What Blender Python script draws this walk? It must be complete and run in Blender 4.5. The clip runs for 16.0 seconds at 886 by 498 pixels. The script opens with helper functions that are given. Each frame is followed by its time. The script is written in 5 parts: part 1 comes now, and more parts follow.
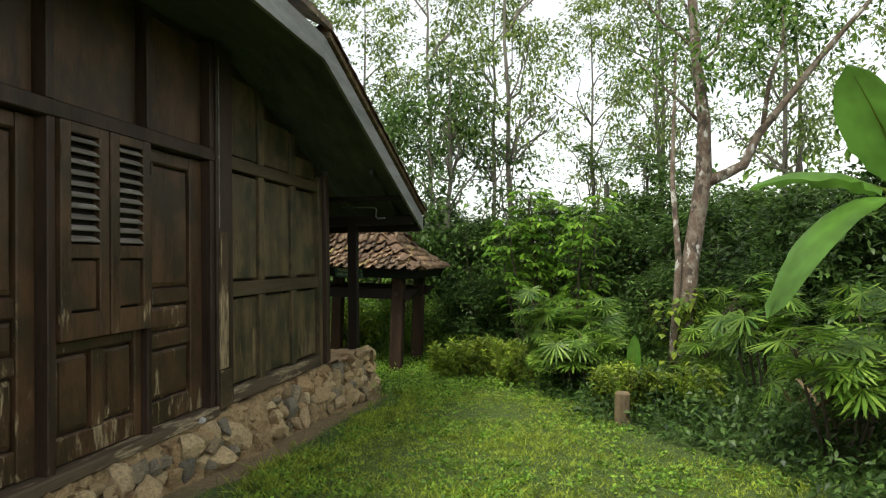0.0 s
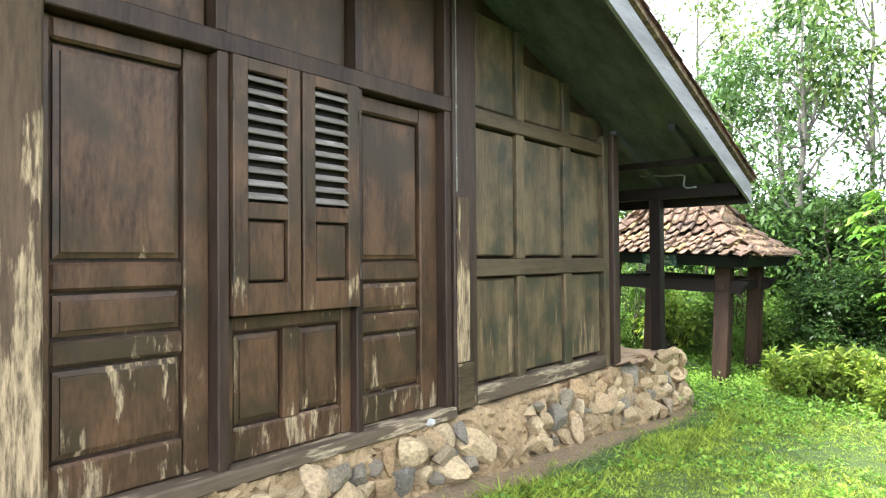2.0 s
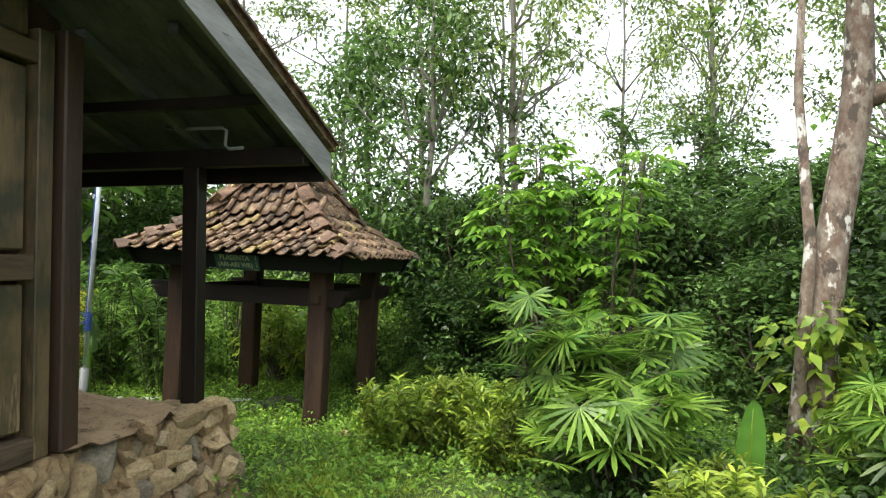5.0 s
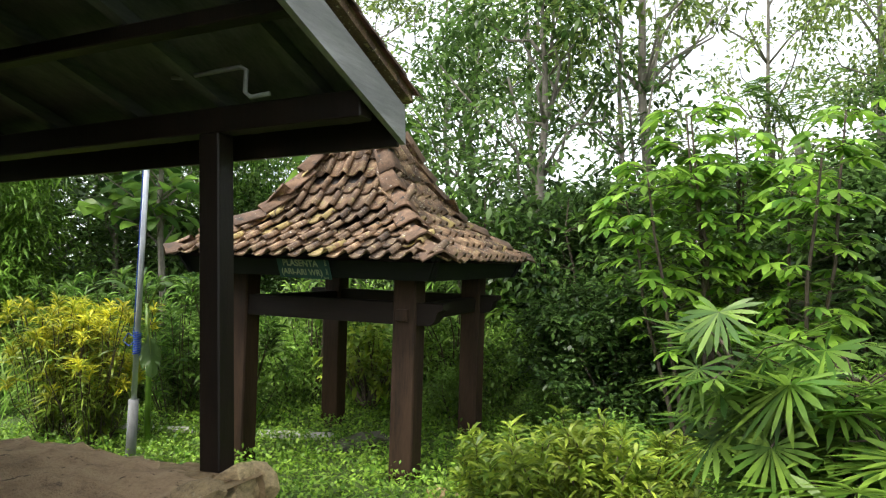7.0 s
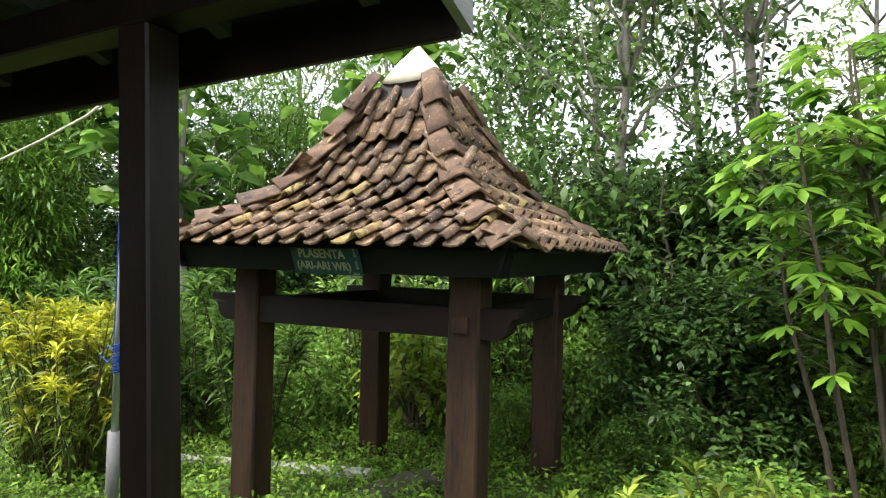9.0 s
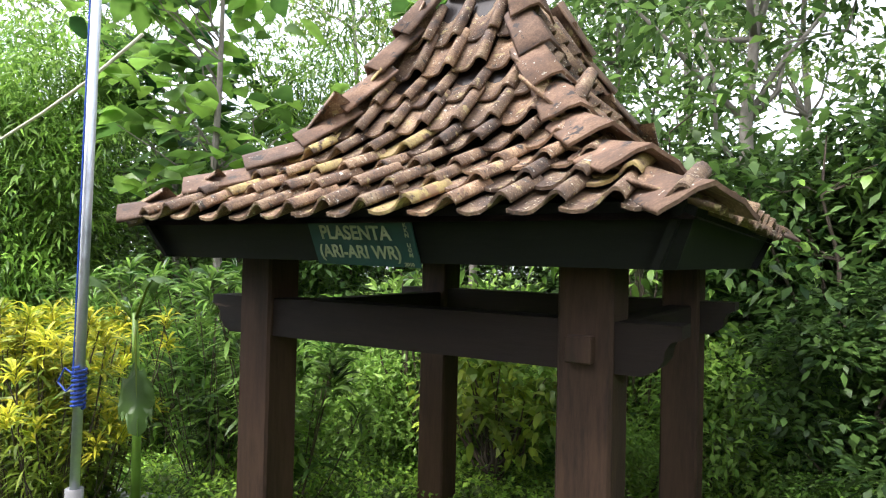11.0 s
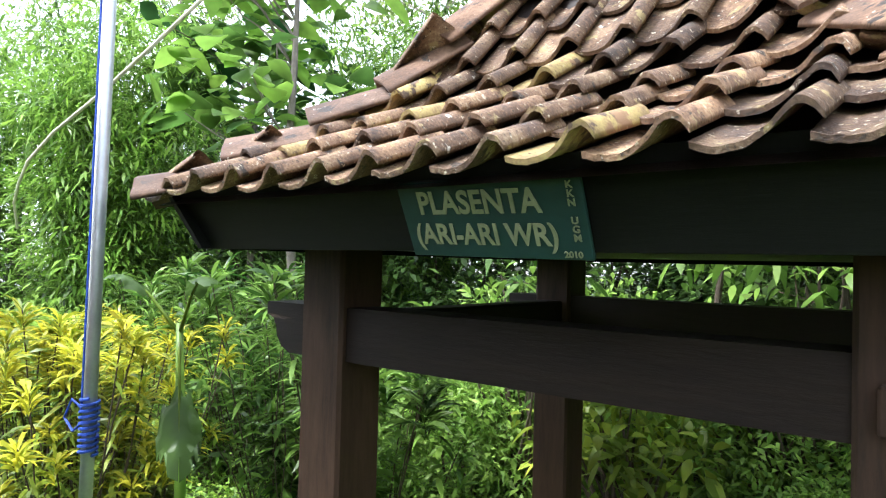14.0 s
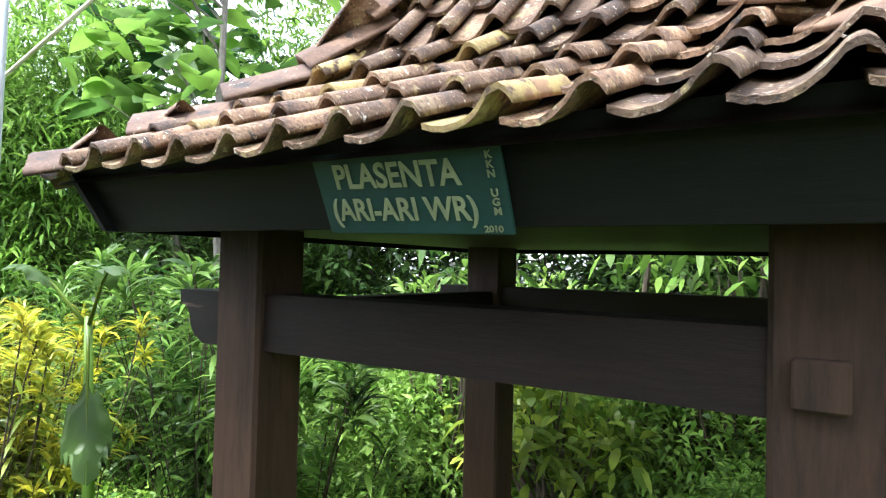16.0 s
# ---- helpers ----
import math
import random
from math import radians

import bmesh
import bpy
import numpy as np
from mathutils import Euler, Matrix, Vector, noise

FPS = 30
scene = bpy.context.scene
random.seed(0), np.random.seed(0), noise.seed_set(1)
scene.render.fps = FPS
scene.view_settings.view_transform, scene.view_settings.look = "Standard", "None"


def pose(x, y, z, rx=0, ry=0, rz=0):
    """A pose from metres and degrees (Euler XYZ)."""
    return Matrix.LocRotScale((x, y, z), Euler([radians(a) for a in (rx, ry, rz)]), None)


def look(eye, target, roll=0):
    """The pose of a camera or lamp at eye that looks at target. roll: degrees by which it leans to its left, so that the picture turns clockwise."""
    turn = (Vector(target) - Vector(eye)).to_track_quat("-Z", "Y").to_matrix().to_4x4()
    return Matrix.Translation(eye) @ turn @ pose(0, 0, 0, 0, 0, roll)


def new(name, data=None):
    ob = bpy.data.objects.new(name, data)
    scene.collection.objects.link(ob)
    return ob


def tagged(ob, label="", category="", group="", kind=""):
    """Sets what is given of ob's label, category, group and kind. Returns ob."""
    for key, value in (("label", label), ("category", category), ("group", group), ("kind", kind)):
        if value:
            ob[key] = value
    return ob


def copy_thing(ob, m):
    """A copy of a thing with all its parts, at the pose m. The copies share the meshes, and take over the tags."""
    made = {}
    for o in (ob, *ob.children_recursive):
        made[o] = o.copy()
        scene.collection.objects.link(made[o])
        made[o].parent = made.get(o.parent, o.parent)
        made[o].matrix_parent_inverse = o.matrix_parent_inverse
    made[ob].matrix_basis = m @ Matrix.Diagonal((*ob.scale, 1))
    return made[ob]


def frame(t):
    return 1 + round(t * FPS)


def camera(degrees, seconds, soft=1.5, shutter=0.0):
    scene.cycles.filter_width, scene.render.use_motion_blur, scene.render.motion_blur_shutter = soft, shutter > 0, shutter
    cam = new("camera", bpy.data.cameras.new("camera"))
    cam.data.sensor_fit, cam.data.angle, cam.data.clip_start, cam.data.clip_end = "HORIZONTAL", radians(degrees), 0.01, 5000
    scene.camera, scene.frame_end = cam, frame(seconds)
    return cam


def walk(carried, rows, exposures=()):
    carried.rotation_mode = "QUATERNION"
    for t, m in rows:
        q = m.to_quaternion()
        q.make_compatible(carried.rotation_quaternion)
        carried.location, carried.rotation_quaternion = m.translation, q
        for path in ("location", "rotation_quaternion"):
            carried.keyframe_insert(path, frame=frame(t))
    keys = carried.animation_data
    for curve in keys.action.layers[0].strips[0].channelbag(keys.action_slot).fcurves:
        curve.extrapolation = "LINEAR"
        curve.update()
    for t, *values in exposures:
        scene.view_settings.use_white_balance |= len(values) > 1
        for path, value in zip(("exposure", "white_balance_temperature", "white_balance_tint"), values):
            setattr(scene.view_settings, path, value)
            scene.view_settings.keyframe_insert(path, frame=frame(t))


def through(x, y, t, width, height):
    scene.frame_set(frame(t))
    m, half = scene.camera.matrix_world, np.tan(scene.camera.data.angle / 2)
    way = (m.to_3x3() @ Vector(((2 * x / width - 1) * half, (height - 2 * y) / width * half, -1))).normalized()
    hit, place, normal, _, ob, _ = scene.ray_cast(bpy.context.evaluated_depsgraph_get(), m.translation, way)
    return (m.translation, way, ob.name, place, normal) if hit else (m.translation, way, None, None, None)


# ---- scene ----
cam = camera(68.37, 16.0, soft=1.2)
# seconds, eye x y z, tilt above level, lean, heading
PATH = [
    (0, 1.143, 1.135, 1.647, 0.99, 0.75, 10.35),
    (0.5, 1.094, 1.444, 1.524, 1.11, 0.61, 18.66),
    (1, 1.047, 1.772, 1.505, 0.89, 0.98, 28.29),
    (1.5, 1.100, 2.204, 1.510, 0.80, 0.87, 36.07),
    (2, 1.131, 2.545, 1.484, 0.91, 0.44, 39.56),
    (2.5, 1.160, 3.024, 1.423, 0.94, 0.41, 32.15),
    (3, 1.212, 3.510, 1.401, 1.01, 0.52, 26.06),
    (3.5, 1.187, 3.947, 1.411, 1.14, 0.45, 23.48),
    (4, 1.192, 4.451, 1.419, 1.31, -0.14, 15.57),
    (4.2, 1.187, 4.673, 1.431, 1.30, -0.28, 11.46),
    (6.3, 0.683, 6.466, 1.452, 1.71, 1.01, 18.57),
    (6.5, 0.641, 6.625, 1.450, 1.81, 0.69, 21.04),
    (7, 0.606, 7.014, 1.425, 1.93, 0.80, 21.42),
    (7.5, 0.436, 7.325, 1.418, 2.00, 0.52, 21.67),
    (8, 0.309, 7.838, 1.413, 1.74, 1.03, 21.69),
    (8.5, 0.226, 8.143, 1.391, 1.66, 0.96, 22.81),
    (9, -0.051, 8.310, 1.410, 1.63, 1.02, 25.78),
    (9.2, -0.117, 8.408, 1.389, 1.67, 0.96, 26.81),
    (11.3, -0.868, 9.683, 1.327, 2.47, 0.94, 33.57),
    (11.5, -0.888, 9.770, 1.310, 2.43, 0.98, 36.28),
    (12, -1.039, 9.945, 1.310, 2.48, 0.49, 38.56),
    (12.5, -1.220, 10.072, 1.352, 2.75, 0.66, 39.08),
    (13, -1.349, 10.138, 1.351, 2.82, 0.65, 38.60),
    (13.5, -1.465, 10.222, 1.338, 2.84, 0.42, 39.09),
    (14, -1.512, 10.243, 1.329, 2.87, 0.61, 38.08),
    (14.5, -1.515, 10.260, 1.319, 2.86, 0.73, 38.10),
    (15, -1.511, 10.268, 1.312, 2.96, 0.68, 37.59),
    (15.5, -1.505, 10.287, 1.298, 2.86, 0.54, 35.30),
    (16, -1.516, 10.324, 1.279, 2.84, 0.75, 32.70),
]
EXPOSURES = [(0, 0.25, 6800, 6), (0.5, 0.62, 6800, 6), (1.0, 1.22, 6700, 7), (1.5, 1.9, 6250, 9), (2.0, 2.34, 5950, 13), (2.5, 1.97, 6050, 9), (3.0, 1.58, 6300, 8), (4.0, 1.15, 6450, 8), (6.5, 1.05, 6500, 9), (9.0, 1.27, 6350, 12), (11.5, 1.62, 6100, 17), (14, 1.84, 5900, 14), (16, 2.13, 5800, 14)]
walk(cam, [(t, pose(x, y, z, 90 + tilt, lean, turn)) for t, x, y, z, tilt, lean, turn in PATH], EXPOSURES)

# ---- light: bright overcast sky with a veiled high sun ----
world = bpy.data.worlds.new("overcast_sky")
scene.world = world
world.use_nodes = True
wn, wl = world.node_tree.nodes, world.node_tree.links
sky = wn.new("ShaderNodeTexSky")
sky.sky_type, sky.sun_disc = "NISHITA", False
sky.sun_elevation, sky.sun_rotation = radians(62), radians(205)
sky.dust_density, sky.air_density = 2.0, 1.0
grey = wn.new("ShaderNodeHueSaturation")
grey.inputs["Saturation"].default_value, grey.inputs["Value"].default_value = 0.25, 1.9
wl.new(sky.outputs[0], grey.inputs["Color"])
wl.new(grey.outputs[0], wn["Background"].inputs["Color"])
wn["Background"].inputs["Strength"].default_value = 0.15
sun = new("sun", bpy.data.lights.new("sun", "SUN"))
sun.data.energy, sun.data.angle, sun.data.color = 1.8, radians(11), (1.0, 0.95, 0.86)
SUN_FROM = Vector((math.cos(radians(62)) * math.sin(radians(205)), math.cos(radians(62)) * math.cos(radians(205)), math.sin(radians(62))))
sun.matrix_world = look(SUN_FROM * 30, (0, 0, 0))


# ---- materials ----
def nodes(name):
    m = bpy.data.materials.new(name)
    m.use_nodes = True
    return m, m.node_tree.nodes, m.node_tree.links, m.node_tree.nodes["Principled BSDF"]


def ramp(n, l, fac, stops):
    r = n.new("ShaderNodeValToRGB")
    els = r.color_ramp.elements
    while len(els) < len(stops):
        els.new(0.5)
    for e, (p, c) in zip(els, stops):
        e.position, e.color = p, (*c, 1) if len(c) == 3 else c
    l.new(fac, r.inputs[0])
    return r.outputs[0]


def mixc(n, l, fac, a, b, how="MIX"):
    m = n.new("ShaderNodeMix")
    m.data_type, m.blend_type = "RGBA", how
    if isinstance(fac, float):
        m.inputs[0].default_value = fac
    else:
        l.new(fac, m.inputs[0])
    for s, v in ((m.inputs[6], a), (m.inputs[7], b)):
        if isinstance(v, tuple):
            s.default_value = (*v, 1)
        else:
            l.new(v, s)
    return m.outputs[2]


def math2(n, l, op, a, b):
    m = n.new("ShaderNodeMath")
    m.operation = op
    for s, v in zip(m.inputs, (a, b)):
        if isinstance(v, (int, float)):
            s.default_value = v
        else:
            l.new(v, s)
    return m.outputs[0]


def coords(n, l, stretch, jitter=0.0):
    tc, mp = n.new("ShaderNodeTexCoord"), n.new("ShaderNodeMapping")
    src = tc.outputs["Object"]
    if jitter:
        oi, add, mul = n.new("ShaderNodeObjectInfo"), n.new("ShaderNodeVectorMath"), n.new("ShaderNodeMath")
        mul.operation, mul.inputs[1].default_value = "MULTIPLY", jitter
        l.new(oi.outputs["Random"], mul.inputs[0])
        l.new(src, add.inputs[0])
        l.new(mul.outputs[0], add.inputs[1])
        src = add.outputs[0]
    l.new(src, mp.inputs[0])
    mp.inputs["Scale"].default_value = stretch
    return mp.outputs[0]


def noise_of(n, l, vec, scale, detail=4, rough=0.55):
    t = n.new("ShaderNodeTexNoise")
    t.inputs["Scale"].default_value, t.inputs["Detail"].default_value, t.inputs["Roughness"].default_value = scale, detail, rough
    l.new(vec, t.inputs["Vector"])
    return t.outputs["Fac"]


def bump(n, l, bs, height, strength, distance):
    b = n.new("ShaderNodeBump")
    b.inputs["Strength"].default_value, b.inputs["Distance"].default_value = strength, distance
    l.new(height, b.inputs["Height"])
    l.new(b.outputs[0], bs.inputs["Normal"])


def surface(name, stops, scale, grain, rough=0.8, relief=0.4, depth=0.01, stretch=(1, 1, 1), jitter=0.0, spots=None, vary=0.0, metal=0.0):
    """Two scales of noise through a colour ramp, with relief; spots: (colour, scale, threshold)."""
    m, n, l, bs = nodes(name)
    v = coords(n, l, stretch, jitter)
    big, small = noise_of(n, l, v, scale), noise_of(n, l, v, grain, 6, 0.65)
    f = math2(n, l, "ADD", math2(n, l, "MULTIPLY", big, 0.6), math2(n, l, "MULTIPLY", small, 0.4))
    c = ramp(n, l, f, stops)
    if vary:
        oi = n.new("ShaderNodeObjectInfo")
        hs = n.new("ShaderNodeHueSaturation")
        l.new(math2(n, l, "ADD", math2(n, l, "MULTIPLY", oi.outputs["Random"], vary), 1 - vary / 2), hs.inputs["Value"])
        l.new(c, hs.inputs["Color"])
        c = hs.outputs[0]
    if spots:
        for col, sc, th in spots:
            k = noise_of(n, l, v, sc, 5, 0.6)
            c = mixc(n, l, ramp(n, l, k, [(th, (0, 0, 0)), (th + 0.05, (1, 1, 1))]), c, col)
    l.new(c, bs.inputs["Base Color"])
    bs.inputs["Roughness"].default_value, bs.inputs["Metallic"].default_value = rough, metal
    bump(n, l, bs, f, relief, depth)
    return m


def old_wood(name, dark, mid, bare, wear, along=(1, 1, 0.12), gloss=0.5, foot=True, stain=None):
    """Varnished boards with grain along the z axis (or as given), and bare flaked patches."""
    m, n, l, bs = nodes(name)
    v, w = coords(n, l, along, 7.0), coords(n, l, (1, 1, 1), 3.0)
    fine, broad = noise_of(n, l, v, 55, 6, 0.7), noise_of(n, l, v, 7, 4)
    patch = noise_of(n, l, w, 2.2, 3)
    c = ramp(n, l, math2(n, l, "ADD", math2(n, l, "MULTIPLY", fine, 0.45), math2(n, l, "MULTIPLY", broad, 0.55)), [(0.34, dark), (0.52, mid), (0.68, tuple(x * 1.45 for x in mid))])
    if stain:
        c = mixc(n, l, ramp(n, l, noise_of(n, l, w, 3.1, 4), [(0.42, (0, 0, 0)), (0.62, (0.85, 0.85, 0.85))]), c, stain)
    flake = math2(n, l, "ADD", math2(n, l, "MULTIPLY", noise_of(n, l, v, 16, 5, 0.65), 0.6), math2(n, l, "MULTIPLY", patch, 0.4))
    if foot:
        sep = n.new("ShaderNodeSeparateXYZ")
        tc = n.new("ShaderNodeTexCoord")
        l.new(tc.outputs["Object"], sep.inputs[0])
        mr = n.new("ShaderNodeMapRange")
        mr.inputs[1].default_value, mr.inputs[2].default_value, mr.inputs[3].default_value, mr.inputs[4].default_value = 0.5, 1.8, 0.065, -0.07
        l.new(sep.outputs[2], mr.inputs[0])
        flake = math2(n, l, "ADD", flake, mr.outputs[0])
    mask = ramp(n, l, flake, [(0.66 - wear, (0, 0, 0)), (0.70 - wear, (1, 1, 1))])
    barec = mixc(n, l, ramp(n, l, fine, [(0.38, (0, 0, 0)), (0.62, (1, 1, 1))]), bare, tuple(x * 0.25 for x in bare))
    l.new(mixc(n, l, mask, c, barec), bs.inputs["Base Color"])
    bs.inputs["Specular IOR Level"].default_value = 0.25
    rr = n.new("ShaderNodeMapRange")
    rr.inputs[3].default_value, rr.inputs[4].default_value = gloss, 0.9
    l.new(mask, rr.inputs[0])
    l.new(rr.outputs[0], bs.inputs["Roughness"])
    bump(n, l, bs, math2(n, l, "SUBTRACT", fine, math2(n, l, "MULTIPLY", mask, 0.4)), 0.35, 0.006)
    return m


def foliage(name, dark, light, through=0.45, rough=0.38, spread=0.5, spots=None, patch=2.2):
    """Leaves: each island its own shade, some light passing through."""
    m, n, l, bs = nodes(name)
    geo, oi = n.new("ShaderNodeNewGeometry"), n.new("ShaderNodeObjectInfo")
    f = math2(n, l, "ADD", math2(n, l, "MULTIPLY", geo.outputs["Random Per Island"], 1 - spread * 0.4), math2(n, l, "MULTIPLY", oi.outputs["Random"], spread * 0.4))
    mid = tuple((a + b) / 2 for a, b in zip(dark, light))
    c = ramp(n, l, f, [(0.05, dark), (0.6, mid), (1.0, light)])
    if spots:
        k = noise_of(n, l, coords(n, l, (1, 1, 1)), 3.0, 3)
        c = mixc(n, l, ramp(n, l, k, [(0.5, (0, 0, 0)), (0.6, (1, 1, 1))]), c, spots)
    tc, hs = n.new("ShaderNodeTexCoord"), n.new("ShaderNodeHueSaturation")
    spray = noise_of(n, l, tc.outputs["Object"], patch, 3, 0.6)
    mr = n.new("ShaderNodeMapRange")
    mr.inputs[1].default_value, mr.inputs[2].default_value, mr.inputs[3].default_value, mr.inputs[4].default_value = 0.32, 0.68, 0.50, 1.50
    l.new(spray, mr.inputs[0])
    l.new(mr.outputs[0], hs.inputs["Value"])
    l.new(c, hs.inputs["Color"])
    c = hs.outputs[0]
    l.new(c, bs.inputs["Base Color"])
    bs.inputs["Roughness"].default_value = rough
    bs.inputs["Specular IOR Level"].default_value = 0.35
    tr, mx = n.new("ShaderNodeBsdfTranslucent"), n.new("ShaderNodeMixShader")
    l.new(c, tr.inputs["Color"])
    mx.inputs[0].default_value = through
    l.new(bs.outputs[0], mx.inputs[1])
    l.new(tr.outputs[0], mx.inputs[2])
    l.new(mx.outputs[0], n["Material Output"].inputs["Surface"])
    return m


DOOR = old_wood("door_wood", (0.020, 0.011, 0.006), (0.088, 0.048, 0.025), (0.36, 0.27, 0.155), 0.072, along=(1, 1, 0.22), gloss=0.42, stain=(0.036, 0.026, 0.014))
FRAMEW = old_wood("frame_wood", (0.014, 0.008, 0.0055), (0.044, 0.027, 0.018), (0.27, 0.21, 0.13), 0.035)
PANELW = old_wood("panel_wood", (0.0317, 0.0238, 0.0132), (0.1164, 0.0820, 0.0423), (0.25, 0.18, 0.095), 0.085, stain=(0.030, 0.032, 0.019))
WORNPOST = old_wood("worn_post_wood", (0.03, 0.020, 0.012), (0.085, 0.056, 0.033), (0.42, 0.31, 0.18), 0.20, gloss=0.8)
SILLW = old_wood("sill_wood", (0.0350, 0.0252, 0.0154), (0.0910, 0.0665, 0.0420), (0.42, 0.33, 0.21), 0.14, along=(1, 0.12, 1), gloss=0.8, foot=False)
RAILW = old_wood("rail_wood", (0.0270, 0.0192, 0.0108), (0.0780, 0.0552, 0.0300), (0.33, 0.25, 0.15), 0.03, along=(1, 0.12, 1), foot=False)
LOUVRE = old_wood("louvre_wood", (0.085, 0.074, 0.060), (0.190, 0.170, 0.142), (0.40, 0.37, 0.32), 0.10, along=(1, 0.12, 1), gloss=0.8, foot=False)
# Soffit wood with some blue-grey lens haze mixed into its colour.
SOFFIT_HAZED = old_wood("soffit_hazed_wood", (0.034, 0.036, 0.038), (0.076, 0.079, 0.082), (0.15, 0.14, 0.12), -0.02, along=(1, 0.12, 1), gloss=0.6, foot=False)
BARGE = old_wood("painted_board", (0.150, 0.150, 0.145), (0.225, 0.222, 0.215), (0.12, 0.11, 0.09), 0.0, along=(1, 0.12, 1), gloss=0.6, foot=False)
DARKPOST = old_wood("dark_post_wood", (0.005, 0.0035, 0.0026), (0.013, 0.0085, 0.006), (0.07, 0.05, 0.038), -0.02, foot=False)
# Gazebo timbers: shade under the roof is darkened into the wood, beams most.
GAZPOST_SHADE = old_wood("gazebo_post_shaded_wood", (0.013, 0.0073, 0.004), (0.040, 0.0220, 0.0120), (0.11, 0.075, 0.045), -0.03, foot=False, gloss=0.75)
GAZBEAM_SHADE = old_wood("gazebo_beam_shaded_wood", (0.0042, 0.0023, 0.0011), (0.0098, 0.0055, 0.0028), (0.20, 0.14, 0.10), -0.03, along=(0.12, 1, 1), foot=False, gloss=0.7)
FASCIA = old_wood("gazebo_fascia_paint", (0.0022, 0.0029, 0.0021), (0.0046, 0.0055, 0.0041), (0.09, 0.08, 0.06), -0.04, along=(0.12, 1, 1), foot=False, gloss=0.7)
TILE = surface("roof_tile_clay", [(0.36, (0.042, 0.026, 0.016)), (0.46, (0.118, 0.067, 0.036)), (0.55, (0.205, 0.125, 0.066)), (0.66, (0.37, 0.270, 0.155))], 9, 120, 0.66, 1.0, 0.012, jitter=9.0,
               spots=[((0.034, 0.026, 0.018), 15, 0.61), ((0.32, 0.25, 0.11), 17, 0.61), ((0.052, 0.036, 0.022), 85, 0.60), ((0.52, 0.46, 0.33), 60, 0.625), ((0.64, 0.60, 0.50), 24, 0.68)], vary=1.0)
TILEY = surface("roof_tile_lichen", [(0.30, (0.11, 0.070, 0.035)), (0.44, (0.24, 0.17, 0.070)), (0.56, (0.37, 0.29, 0.10)), (0.70, (0.48, 0.41, 0.18))], 9, 90, 0.75, 0.7, 0.007, jitter=9.0,
                spots=[((0.075, 0.048, 0.030), 12, 0.56), ((0.20, 0.12, 0.06), 9, 0.58), ((0.50, 0.46, 0.36), 40, 0.66)], vary=0.5)
HIPTILE = surface("hip_tile_clay", [(0.30, (0.042, 0.028, 0.019)), (0.5, (0.105, 0.060, 0.034)), (0.7, (0.22, 0.135, 0.078))], 8, 90, 0.80, 0.8, 0.008, jitter=9.0,
                  spots=[((0.035, 0.028, 0.022), 12, 0.60), ((0.48, 0.45, 0.36), 34, 0.655)], vary=0.7)
CAPM = surface("cap_mortar", [(0.3, (0.56, 0.50, 0.33)), (0.6, (0.80, 0.74, 0.56))], 4, 40, 0.85, 0.3, 0.004)


def field_stone():
    """Rubble of mixed tan, cream and blue-grey stones with grit and lichen."""
    m, n, l, bs = nodes("field_stone")
    v = coords(n, l, (1, 1, 1), 11.0)
    big, small = noise_of(n, l, v, 5), noise_of(n, l, v, 30, 6, 0.7)
    f = math2(n, l, "ADD", math2(n, l, "MULTIPLY", big, 0.5), math2(n, l, "MULTIPLY", small, 0.5))
    oi = n.new("ShaderNodeObjectInfo")
    tint = ramp(n, l, oi.outputs["Random"], [(0.0, (0.16, 0.145, 0.115)), (0.12, (0.24, 0.205, 0.145)), (0.25, (0.30, 0.215, 0.115)), (0.5, (0.42, 0.305, 0.165)), (0.72, (0.52, 0.395, 0.225)), (0.88, (0.38, 0.25, 0.125)), (1.0, (0.56, 0.45, 0.29))])
    grit = ramp(n, l, f, [(0.32, (0.36, 0.35, 0.34)), (0.5, (1.02, 1.02, 1.0)), (0.66, (1.5, 1.48, 1.42))])
    c = mixc(n, l, 1.0, tint, grit, "MULTIPLY")
    c = mixc(n, l, ramp(n, l, noise_of(n, l, v, 9, 5, 0.6), [(0.60, (0, 0, 0)), (0.66, (0.7, 0.7, 0.7))]), c, (0.44, 0.35, 0.22))
    l.new(c, bs.inputs["Base Color"])
    bs.inputs["Roughness"].default_value = 0.92
    bump(n, l, bs, f, 0.8, 0.03)
    return m


STONE = field_stone()
MORTAR = surface("earth_mortar", [(0.3, (0.10, 0.070, 0.038)), (0.45, (0.27, 0.185, 0.092)), (0.6, (0.39, 0.28, 0.145)), (0.72, (0.48, 0.36, 0.20))], 6, 34, 0.95, 1.0, 0.06, spots=[((0.10, 0.07, 0.04), 22, 0.64)])
EARTH = surface("sandy_earth", [(0.3, (0.20, 0.13, 0.07)), (0.5, (0.48, 0.325, 0.18)), (0.7, (0.60, 0.44, 0.26))], 6, 50, 0.95, 1.0, 0.09, spots=[((0.13, 0.085, 0.045), 14, 0.62)])
BARK = surface("mottled_bark", [(0.28, (0.05, 0.035, 0.024)), (0.42, (0.12, 0.08, 0.055)), (0.55, (0.20, 0.16, 0.12)), (0.68, (0.34, 0.31, 0.26))], 9, 34, 0.9, 0.7, 0.012, stretch=(1, 1, 0.6), spots=[((0.06, 0.045, 0.032), 7, 0.56), ((0.50, 0.48, 0.42), 8, 0.57), ((0.12, 0.07, 0.05), 17, 0.60)])
BARKG = surface("grey_bark", [(0.3, (0.07, 0.06, 0.048)), (0.5, (0.15, 0.133, 0.108)), (0.7, (0.26, 0.235, 0.195))], 5, 30, 0.9, 0.6, 0.01, stretch=(1, 1, 0.4))
